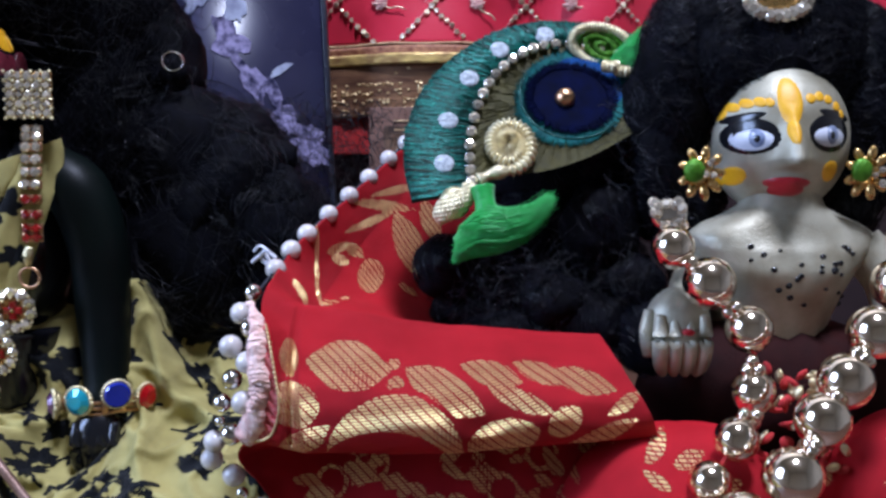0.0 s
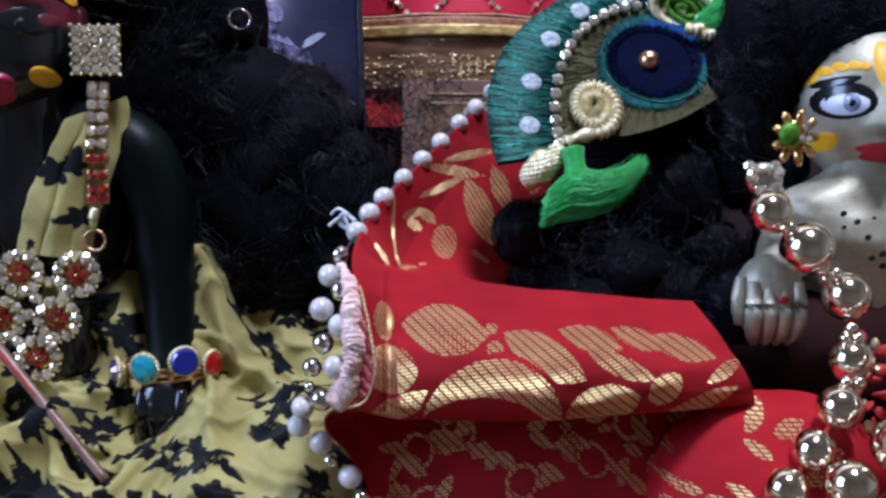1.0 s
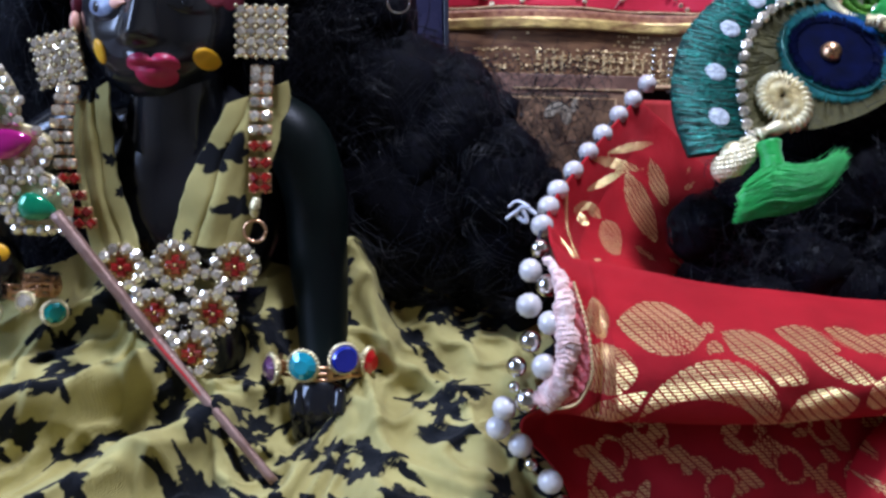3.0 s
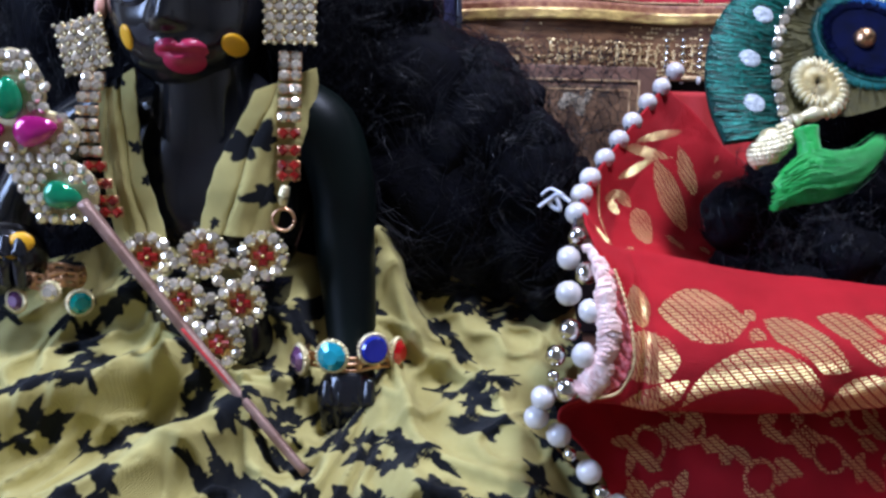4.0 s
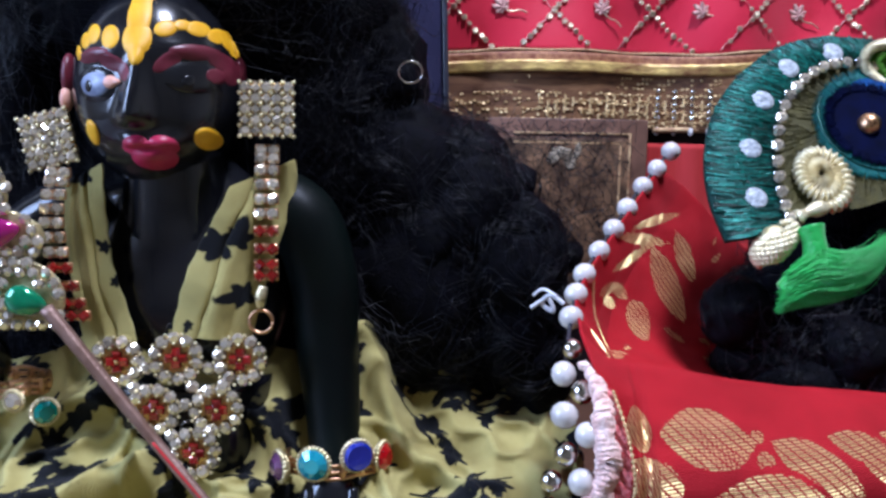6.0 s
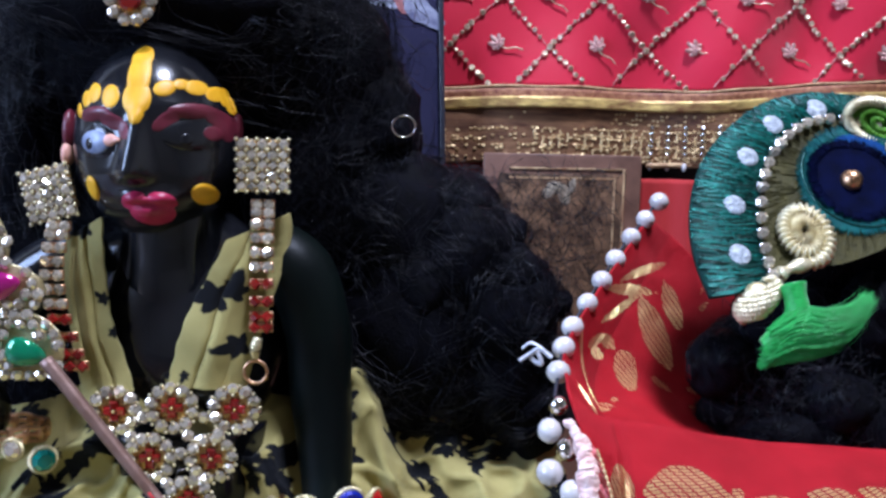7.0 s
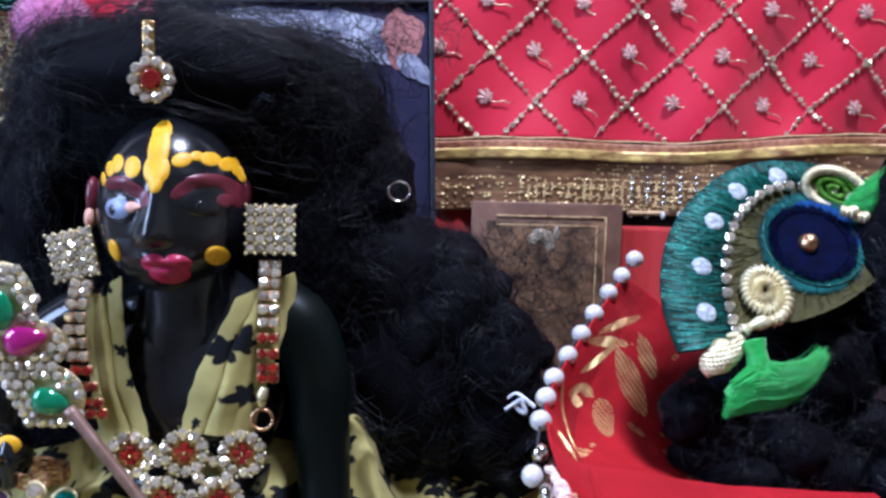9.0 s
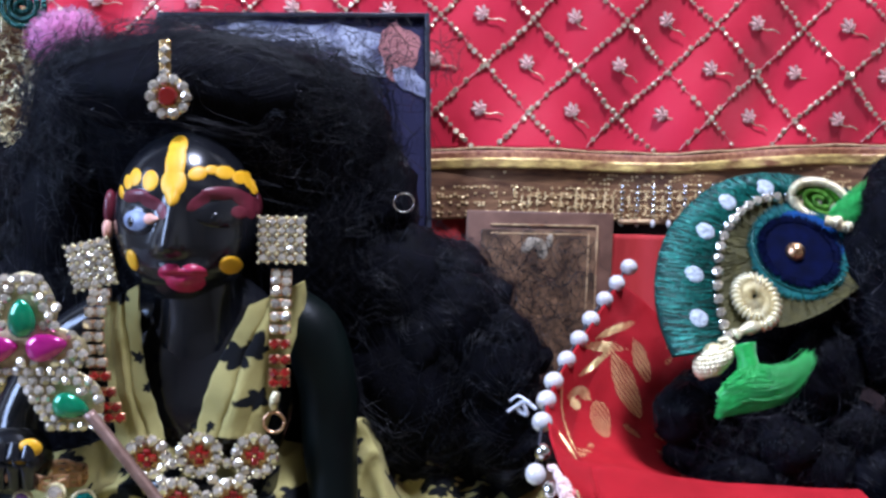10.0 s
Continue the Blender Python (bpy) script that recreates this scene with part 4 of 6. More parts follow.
def vest(name, inner, outer, marks, seed):
    nu, nv = 40, 110
    a, b = spline(inner, nv), spline(outer, nv)
    T = np.linspace(0, 1, nu)[:, None, None]
    Q = a[None] * (1 - T) + b[None] * T
    X, Z = Q[..., 0], Q[..., 1]
    X = X + 0.12 * np.sin(Z * 1.3 + seed) * (1 - T[..., 0])
    Y = chest_y(X, Z) - 1.3 - 0.7 * np.sin(T[..., 0] * math.pi) + 0.35 * np.sin(Z / 2.3 + T[..., 0] * 3) + 0.7 * np.exp(-((T[..., 0] - 0.36 - 0.03 * np.sin(Z / 3)) / 0.035) ** 2) - 0.5 * np.exp(-((T[..., 0] - 0.5) / 0.09) ** 2) + 0.4 * np.exp(-((T[..., 0] - 0.74 + 0.05 * np.sin(Z / 5)) / 0.05) ** 2)
    ink = np.full(X.shape, 9.0)
    for c, s, rot in marks:
        ink = np.minimum(ink, leaf(X, Z, c, s, rot))
    ink = np.minimum(ink, sd_seg(X, Z, (inner[0][0] + (outer[0][0] - inner[0][0]) * 0.38, inner[0][1]), (inner[-1][0] + (outer[-1][0] - inner[-1][0]) * 0.38, inner[-1][1]), 0.02) + 0.02) if seed == 2 else ink
    ob = verts_faces(np.stack([X, Y, Z], -1).reshape(-1, 3), grid_faces(nu, nv), M_yellowcloth, name, dress, True, {"ink": ink, "pu": X, "pv": Z})
    thick(ob, 0.6)


vest("collar", [(-120.8, 103.5), (-120.2, 97), (-119.6, 88), (-117.6, 80), (-114.5, 70)], [(-128.5, 99), (-129, 94), (-128.5, 86), (-127.5, 78), (-125, 66)], (((-124, 101), 3.4, 200), ((-120.2, 87.6), 2.4, 150), ((-118.5, 81), 2.0, 70)), 1)
vest("collar", [(-96.8, 99.5), (-99.5, 94), (-103, 87.5), (-105.8, 80), (-108, 71)], [(-85.5, 104.5), (-85.2, 100), (-87.5, 91), (-90.5, 82), (-93.5, 70)], (((-97.2, 101.5), 2.6, 30), ((-98.6, 88.5), 6.2, 175), ((-95.5, 89.5), 4.6, 70), ((-94.6, 79), 4.8, 190), ((-104.5, 73.5), 2.0, 240)), 2)

# ---- the red brocade garment with its pearl edge ----
robe = thing("red_brocade_garment", (10, 185, 5), "red and gold brocade garment with a pearl-beaded edge", "garment")
st = np.array([
    [(-20, 160, 1), (-31, 174, 34), (-39, 178, 44), (-35.2, 172, 50.6), (-31.6, 169.5, 58), (-32.2, 172, 67), (-34, 178, 74.5), (-33.6, 190, 78), (-30, 207, 83), (-8, 237, 103)],
    [(-14, 160, 1), (-24, 177, 33), (-29, 186, 46), (-25, 169, 48.5), (-25.5, 165.5, 58), (-26, 171, 67), (-25.5, 181, 73.5), (-26, 194, 70), (-22, 216, 76), (-2, 240, 99)],
    [(8, 165, 1), (4, 180, 32), (3, 188, 46), (3, 171, 48), (3, 167, 57), (2, 173, 64), (1, 183, 69.5), (2, 197, 63), (0, 222, 66), (8, 242, 90)],
    [(42, 170, 1), (42, 183, 32), (42, 190, 46), (41.5, 179, 48.5), (38, 176, 56), (34, 181, 62), (31, 188, 66.5), (32, 197, 60), (32, 222, 58), (32, 242, 70)],
], float)
nv, nu = 300, 240
cols = np.array([spline(s, nv) for s in st])
tu = np.array([0.0, 0.12, 0.5, 1.0])
U = np.linspace(0, 1, nu)
P = np.zeros((nu, nv, 3))
for i, u in enumerate(U):
    k = min(int(np.searchsorted(tu, u, "right")) - 1, 2)
    f = (u - tu[k]) / (tu[k + 1] - tu[k])
    f = f * f * (3 - 2 * f) if k else f
    P[i] = cols[k] * (1 - f) + cols[k + 1] * f
wr = np.array([1.2 * noise.noise(Vector((p[0] / 15, p[1] / 8, p[2] / 8))) + 0.45 * noise.noise(Vector((p[0] / 7, p[1] / 4, p[2] / 4))) for p in P.reshape(-1, 3)]).reshape(nu, nv)
groove = -0.8 * np.exp(-((P[..., 0] + 27.5) / 0.5) ** 2) * ((P[..., 2] > 50) & (P[..., 1] < 186))
P[..., 1] -= 0.8 * wr + groove
P[..., 2] += 0.5 * wr
ARC = np.cumsum(np.concatenate([np.zeros((nu, 1)), np.linalg.norm(np.diff(P, axis=1), axis=2)], 1), 1)
X, Z, Y = P[..., 0], P[..., 2], P[..., 1]
tv = np.linspace(0, 9, nv)[None].repeat(nu, 0)
ink = np.full(X.shape, 9.0)
front = (tv > 2.9) & (tv < 6.6)


def add(mask, d):
    ink[mask] = np.minimum(ink, d)[mask]


cres = np.maximum(sd_ellipse(X, Z, (-8.6, 48.1), 12.4, 12.2, 0), -sd_ellipse(X, Z, (-10.8, 45.2), 12.0, 8.4, 0))
add(front, cres)
for c, a, b, rot in (((-27, 58.2), 4.6, 4.6, 0), ((-25.0, 51.6), 6, 2.4, 30), ((-17.3, 64.6), 7, 4.0, -8), ((-28, 66), 1.6, 3.6, 10), ((-9.0, 64.6), 1.1, 0.9, 0), ((-8.6, 61.8), 1.5, 1.1, 0), ((0.5, 60.0), 7.6, 3.4, -28), ((9, 62.5), 5.5, 2.0, -15),
                     ((14.5, 58.0), 6.2, 1.9, -22), ((18, 62.0), 5, 1.6, -18), ((26.3, 60.2), 6.2, 2.0, -16), ((10.8, 50.2), 6.8, 5.2, 18), ((22.5, 53.6), 3.4, 3.2, 45), ((29.5, 49.8), 7.5, 2.2, 24), ((34, 56), 3.5, 1.4, 30)):
    add(front, np.maximum(sd_lens(X, Z, c, a * 1.1, b * 0.92, rot + (90 if b > a else 0)), 0.9 - cres))
low = tv < 2.75
r2 = random.Random(5)
for c in ((-20, 30), (-2, 33), (12, 36), (26, 34), (-8, 22), (8, 20), (24, 21), (38, 30), (-22, 38), (4, 41), (-14, 41), (20, 42), (34, 42)):
    ring = np.abs(sd_ellipse(X, Z, c, 3.0, 2.6, r2.uniform(-30, 30))) - 0.35
    add(low, ring)
    for q in range(6):
        add(low, sd_lens(X, Z, (c[0] + r2.uniform(-6.5, 6.5), c[1] + r2.uniform(-3.5, 3.5)), r2.uniform(1.6, 3.0), r2.uniform(0.7, 1.3), r2.uniform(-60, 60)))
bk = tv > 6.6
for c, a, b, rot in (((-17, 85), 5.5, 1.0, 18), ((-14, 88.5), 7, 1.2, -12), ((-23.5, 80), 2.4, 1.1, 15), ((-20.3, 79), 2.6, 1.2, -45), ((-23.2, 77.4), 2.2, 1.0, -38), ((-16.4, 73.5), 2.6, 3.4, 20), ((-8, 79), 2.8, 8.5, 24), ((-10, 92), 7, 1.0, 8), ((-3, 84), 2.0, 6, 20)):
    add(bk, sd_lens(X, Z, c, a * 1.1, b, rot + (90 if b > a else 0)))
for c in range(170):
    i, j = r2.randrange(8, nu - 6), r2.randrange(150, nv - 4)
    if ink[i, j] < 2.0 or tv[i, j] < 7.1:
        continue
    du, dv = X - X[i, j], ARC - ARC[i, j]
    size = r2.uniform(1.4, 3.4)
    near = np.hypot(du, np.minimum(np.abs(dv), np.hypot(Z - Z[i, j], Y - Y[i, j]))) < 6
    d = sd_lens(du, dv, (0, 0), size, size * r2.uniform(0.3, 0.5), r2.uniform(-50, 70))
    ink[near] = np.minimum(ink, d)[near]
ob = verts_faces(P.reshape(-1, 3), grid_faces(nu, nv), M_brocade, "brocade", robe, True, {"ink": ink, "pu": X, "pv": ARC})
thick(ob, 0.5)

# the rounded fold over the knee
nu, nv = 120, 90
for kx, ky, kz, wide in ((46, 184, 24, 24), (97, 186, 27, 23)):
    A, B = np.meshgrid(np.linspace(-math.pi, 0, nu), np.linspace(0.02, math.pi * 0.62, nv), indexing="ij")
    X = kx + wide * np.sin(B) ** 0.8 * np.cos(A)
    Y = ky + 20 * np.sin(B) * np.sin(A)
    Z = kz + 25.5 * np.cos(B)
    wv = np.sin(X / 3.2 + Z / 5) * 0.5
    ink = np.full(X.shape, 9.0)
    for i in range(46):
        c = (r2.uniform(kx - wide, kx + wide), r2.uniform(18, kz + 26))
        ink = np.minimum(ink, sd_lens(X, Z, c, r2.uniform(1.6, 3.6), r2.uniform(0.7, 1.5), r2.uniform(-70, 70)))
    ob = verts_faces(np.stack([X, Y - wv, Z + wv * 0.4], -1).reshape(-1, 3), grid_faces(nu, nv)[:, ::-1], M_brocade, "knee_fold", robe, True, {"ink": ink, "pu": X, "pv": Z})
    thick(ob, -0.5)

# added dark filler: hides the trunk, its colour stands in for brown shade
bm = bmesh.new()
ell(bm, (72, 205, 50), (30, 15, 17), 36, 22)
for v in bm.verts:
    v.co.y += 0.0012 * math.sin(v.co.x * 900 + v.co.z * 300)
part("waist_shade", bm, mottled("shade_maroon", (0.035, 0.008, 0.007), (0.015, 0.004, 0.004), 90, rough=0.7, spec=0.1, bump=0.4), robe, "dark maroon filler standing in for the shade at the waist")
# lace binding along the roll's end
bm = bmesh.new()
tube(bm, [(-37.0, 171.6, 50.9), (-34.4, 170.2, 54.6), (-33.2, 169.2, 59.6), (-33.3, 170, 66.2), (-34.2, 173, 71.4), (-35.6, 177, 75.4)], [1.9, 2.0, 1.9, 1.8, 1.5, 0.9], 12, 260, 0, 42, 0.03)
for v in bm.verts:
    v.co += Vector((noise.noise(v.co * 900), noise.noise(v.co * 900 + Vector((3, 3, 3))), noise.noise(v.co * 900 + Vector((7, 1, 5))))) * 0.0006 + Vector((noise.noise(v.co * 250), 0, noise.noise(v.co * 250 + Vector((2, 8, 1))))) * 0.0009
part("lace_binding", bm, M_lace, robe, "pinkish white lace binding")
# the pink net between the lace and the piping
aa = spline([(-36.4, 171.0, 50.9), (-33.6, 169.4, 54.6), (-32.4, 168.4, 59.6), (-32.5, 169.2, 66.2), (-33.5, 172.4, 71.8)], 70)
bb = spline([(-34.0, 170.2, 50.4), (-30.6, 167.8, 53.6), (-29.4, 167.0, 58.3), (-30.6, 168.4, 65.8), (-32.4, 172.2, 72.1)], 70)
T = np.linspace(0, 1, 10)[None, :, None]
Q = aa[:, None] * (1 - T) + bb[:, None] * T
Q[..., 1] += 0.9 + 0.3 * np.sin(np.arange(70)[:, None] * 0.9 + T[..., 0] * 4)
thick(verts_faces(Q.reshape(-1, 3), grid_faces(70, 10), mottled("pink_net", (0.80, 0.26, 0.26), (0.50, 0.02, 0.03), 1500, rough=0.85, bump=0.8, bscale=2500), "net_edging", robe), 0.3)
bm = bmesh.new()
tube(bm, [(-35.2, 170.8, 50.2), (-32.0, 168.4, 51.6), (-30.4, 167.6, 53.6), (-29.3, 166.7, 58.3), (-30.4, 168, 65.8), (-32.2, 171.8, 72.1)], 0.22, 8, 150, 0, 44, 0.6)
part("gold_piping", bm, M_zari, robe)

pearls = [(-5, 240, 106.5), (-9, 236, 102.8), (-13, 232, 99.2), (-17.4, 227, 95), (-21.5, 221, 91.3), (-25.6, 215, 87.6), (-29.6, 209, 84), (-32.3, 203, 81.2), (-34.4, 196, 78.3), (-38.4, 180, 72.4), (-39.2, 174, 67.4), (-35.8, 171.5, 65.0), (-36.6, 171, 57.6),
          (-42.8, 174, 49.2), (-43.6, 175, 45.4), (-39.6, 175, 42.2), (-34.2, 174, 36.0), (-29, 174, 30), (-25, 172, 25.5), (-21.5, 170, 20.5), (-18, 167, 15.5), (-15, 165, 10.5)]
for p in pearls:
    s = rnd.uniform(2.1, 2.3)
    piece("pearl", ME_unit_pearl, Matrix.Translation(Vector(p) * MM) @ pose(0, 0, 0, rnd.uniform(0, 90), rnd.uniform(0, 90), 0) @ Matrix.Diagonal((s, s * 0.96, s * 1.03, 1)), robe)
for p, s in (((-36.6, 183, 75.8), 1.7), ((-35.9, 176.5, 70.4), 2.0), ((-38.9, 173, 61.4), 1.95), ((-41.0, 173.5, 56.8), 1.8), ((-39.2, 172.2, 51.2), 2.1), ((-41.4, 173, 53.4), 1.0), ((-37.8, 173.6, 39.2), 1.2), ((-32, 173, 32.4), 1.6), ((-27, 173, 27.6), 1.2)):
    piece("silver_bead", ME_unit_chrome, Matrix.Translation(Vector(p) * MM) @ Matrix.Diagonal((s, s, s, 1)), robe)
# dark knots of thread between the upper pearls, and the white knot's loose ends
bm = bmesh.new()
tube(bm, [tuple(np.array(p) + (0.3, 1.2, 0.3)) for p in pearls[:10]], 0.35, 6, 60)
part("bead_thread", bm, M_frame, robe)
bm = bmesh.new()
tube(bm, [(-35, 200, 80), (-37.4, 201, 81.4), (-38.6, 203, 79.4), (-36.6, 202, 78.2), (-37.8, 202, 80.6), (-40.6, 203, 78.6)], 0.42, 6, 50)
tube(bm, [(-36.5, 200, 81.4), (-38.6, 202, 82.3), (-40.2, 203, 81)], 0.3, 6, 20)
part("thread_knot", bm, M_whitethread, robe, "white knotted thread ends")


# ---- hair ----
def wig(name, base, label, clumps, count, flyaway, seed, turns=1.0, curl=5, gloss=0.05, mat=None):
    """Lobes of hair with locks of fine strands wound round each lobe; a clump may name the axis that its strands circle."""
    r = np.random.RandomState(seed)
    top = thing(name, base, label, "wig")
    lumps = [(np.array(c[0], float), np.array(c[1], float), c[2] if len(c) > 2 else None) for c in clumps]
    for c, rad, axis in list(lumps):
        for _ in range(curl if axis is None else 0):
            d = r.normal(size=3)
            d[1] = -abs(d[1]) * 0.6
            d /= np.linalg.norm(d)
            q = min(rad[0], rad[2]) * r.uniform(0.30, 0.48)
            lumps.append((c + d * (rad - q * 0.6), np.array([q * r.uniform(0.9, 1.4), q * 0.8, q * r.uniform(0.9, 1.4)]), None))
    bm = bmesh.new()
    for c, rad, axis in lumps:
        ell(bm, c, rad, 28, 18)
    for v in bm.verts:
        p = v.co / MM
        v.co += Vector((noise.noise(p / 6), 0.6 * noise.noise(p / 6 + Vector((4, 4, 4))), noise.noise(p / 6 + Vector((9, 9, 9))))) * 1.6 * MM + Vector((noise.noise(p / 2), noise.noise(p / 2 + Vector((6, 2, 6))), noise.noise(p / 2 + Vector((9, 9, 9))))) * 0.5 * MM
    part("hair_mass", bm, M_hairbase, top)
    area = np.array([rad[0] * rad[2] for _, rad, _ in lumps])
    lines, n = [], 12
    s = np.linspace(0, 1, n)
    for (c, rad, axis), share in zip(lumps, area / area.sum()):
        a = np.array(axis, float) if axis is not None else r.normal(size=3) * [1.0, 0.45, 0.7]
        a /= np.linalg.norm(a)
        u = np.cross(a, [0.13, 0.4, 0.9])
        u /= np.linalg.norm(u)
        v = np.cross(a, u)
        todo = int(share * count) + 8
        while todo > 0:
            lock = r.randint(3, 12)
            todo -= lock
            if axis is None or curl:
                a = r.normal(size=3) * [1.0, 0.8, 0.8] if axis is None else np.array(axis) + r.normal(size=3) * 0.45
                a /= np.linalg.norm(a)
                u = np.cross(a, [0.13, 0.4, 0.9])
                u /= np.linalg.norm(u)
                v = np.cross(a, u)
            h0, f0, long0 = r.uniform(-0.95, 0.95), r.uniform(0, 2 * math.pi), turns * r.uniform(0.5, 1.5)
            wave, freq, ph, lift0 = r.uniform(0.02, 0.12) * (1 if axis is not None else 2.2), r.uniform(4, 12), r.uniform(0, 6.3), 1.0 + gloss * r.uniform(0.2, 1.6)
            for _ in range(lock):
                h = np.clip(h0 + r.normal() * 0.08 + wave * np.sin(s * freq + ph + r.normal() * 0.2) + r.normal() * 0.05 * s, -0.98, 0.98)
                f = f0 + r.normal() * 0.12 + s * long0 * r.uniform(0.7, 1.15)
                g = np.sqrt(1 - h * h)
                pts = h[:, None] * a + (g * np.cos(f))[:, None] * u + (g * np.sin(f))[:, None] * v
                if pts[:, 1].mean() > 0.35:
                    continue
                lift = lift0 + 0.02 * r.normal() + gloss * 0.6 * np.sin(s * freq + ph) + gloss * 0.5 * abs(r.normal()) * s
                lines.append(c + pts * rad * lift[:, None])
    strands(lines, 0.075, mat or M_hair, "curly_hair", top, "stuff")
    if flyaway:
        lines = []
        for c, spread, num in flyaway:
            for _ in range(num):
                p = np.array(c) + r.uniform(-1, 1, 3) * np.array(spread)
                m = 16
                q = np.linspace(0, 1, m)
                a = r.normal(size=3) * [1, 0.4, 1]
                b = np.cross(a, [0, 1, 0])
                f, ph, amp = r.uniform(3, 9), r.uniform(0, 6), r.uniform(1, 3.2)
                lines.append(p + a * ((q - 0.5) * r.uniform(6, 13))[:, None] / (np.linalg.norm(a) + 0.01) + b * (amp * np.sin(q * f + ph))[:, None] / (np.linalg.norm(b) + 0.01) + [0, 1, 0] * (1.5 * np.cos(q * f))[:, None])
        strands(lines, 0.085, M_hair, "stray_hair", top, "stuff")
    return top


OVER = (0.0, 1.0, 0.12)
wig("wig", (-100, 240, 40), "long curly black wig on the black statue", [
    ((-112, 231, 146), (29, 17, 12), OVER), ((-110, 240, 138), (39, 18, 23), OVER), ((-86, 242, 136), (20, 15, 20), OVER), ((-137, 240, 138), (14, 14, 19), OVER), ((-143, 242, 118), (11, 14, 26)), ((-146, 242, 92), (16, 13, 22)),
    ((-82, 243, 118), (16, 14, 24)), ((-69, 243, 121), (10.5, 11, 15)), ((-52, 241, 104), (11, 10, 9)), ((-84, 242, 104), (18, 13, 24)), ((-63, 240, 100), (15, 14, 17)), ((-50, 237, 93), (13, 13, 15)), ((-40, 235, 82), (13, 12, 14)), ((-40, 236, 68), (11, 11, 14)), ((-60, 236, 78), (18, 13, 21)), ((-53, 236, 68), (12, 10, 9)), ((-33, 237, 59), (8, 8, 11)), ((-88, 248, 74), (15, 8, 26)), ((-134, 248, 74), (20, 8, 24)), ((-120, 242, 100), (20, 10, 30))],
    11000, [((-27, 250, 98), (14, 5, 14), 300), ((-84, 248, 157), (20, 5, 8), 90), ((-45, 236, 70), (18, 3, 20), 70), ((-95, 240, 158), (45, 8, 7), 220), ((-68, 236, 118), (10, 4, 30), 60), ((-70, 250, 152), (10, 6, 8), 60), ((-150, 236, 125), (7, 6, 34), 160), ((-132, 226, 148), (14, 5, 9), 90), ((-85, 226, 128), (12, 3, 14), 40), ((-62, 226, 88), (24, 3, 26), 150)], 3, 1.1, 5, 0.12)
wig("wig", (60, 220, 40), "black wig with thick rolled curls on the silver statue", [
    ((72, 218, 120), (26, 15, 21), OVER), ((51, 217, 116), (9, 11, 20), (0.2, 0.2, 1)), ((48, 216, 97), (7, 9, 16), (0.2, 0.2, 1)), ((92, 216, 108), (9, 12, 26), (0.2, 0.2, 1)), ((0.6, 210, 76.6), (7.2, 7, 7.0), (0.5, -0.8, 0.3)), ((24, 208, 69.4), (7.6, 7, 6.8), (0.6, -0.75, 0.2)), ((13, 217, 70), (12, 8, 7), (1, 0, 0.2)), ((20, 224, 84), (12, 9, 9), (0.9, 0.1, 0.5)), ((36, 217, 84), (9, 9, 11), (0.9, 0, 0.6)),
    ((42, 213, 70), (8, 9, 9), (0.7, -0.4, 0.4)), ((6, 213, 66), (9, 7, 5), (1, 0, -0.2)), ((38, 222, 104), (11, 6, 14), (0.3, 0, 1)), ((60, 216, 72), (9, 8, 12), (0.3, 0, 1)), ((48, 217, 109), (8, 8, 15), (0.3, 0, 1)), ((25, 227, 95), (17, 8, 8), (1, 0, 0)), ((33, 208, 64), (9, 7, 7), (1, 0, 0.1)), ((15, 207, 62), (12, 7, 5), (1, 0, 0)), ((24, 224, 74), (24, 6, 13), (1, 0, 0.1)), ((46, 205, 62), (9, 8, 9), (0.4, 0, 1)), ((56, 220, 90), (8, 10, 12), (0.3, 0, 1))],
    12000, [((15, 214, 80), (12, 6, 10), 60), ((44, 210, 98), (8, 4, 18), 70), ((22, 206, 70), (22, 4, 9), 260)], 8, 1.3, 0, 0.014, M_curl)
wig("wig", (-165, 262, 100), "dark hair of a further figure beside the wig", [((-168, 264, 112), (12, 10, 24)), ((-166, 264, 90), (14, 10, 20))], 700, None, 12)
# a small silver coil caught in the hair
bm = bmesh.new()
tube(bm, [(-63 + 2.4 * math.cos(a), 228 + a * 0.12, 122 + 2.2 * math.sin(a)) for a in np.linspace(0, 14, 44)], 0.22, 6, 120)
tagged(part("hair_coil", bm, M_chrome), "small coiled silver wire ring caught in the black hair", "hair ring")


# ---- jewellery pieces ----
def gem_mesh(name, mat, seg=8, table=0.55, h=0.55, girdle=0.15, aspect=1.0):
    """A faceted stone that faces -y, 1 mm in radius."""
    bm = bmesh.new()
    rings = []
    for rad, y in ((0.9, 0.3), (1.0, 0.0), (1.0, -girdle), (table, -h)):
        rings.append([bm.verts.new(Vector((rad * math.cos(2 * math.pi * (i + 0.5) / seg), y, rad * aspect * math.sin(2 * math.pi * (i + 0.5) / seg))) * MM) for i in range(seg)])
    for a, b in zip(rings, rings[1:]):
        for i in range(seg):
            bm.faces.new((a[i], a[(i + 1) % seg], b[(i + 1) % seg], b[i]))
    bm.faces.new(rings[-1])
    bm.faces.new(rings[0][::-1])
    bmesh.ops.recalc_face_normals(bm, faces=bm.faces)
    return to_mesh(bm, mat, False, name)


ME_stone = gem_mesh("rhinestone", M_stone)
ME_square = gem_mesh("square_stone", M_stone, 4, 0.6, 0.6)
ME_garnet = gem_mesh("garnet", M_redstone, 4, 0.6, 0.5)


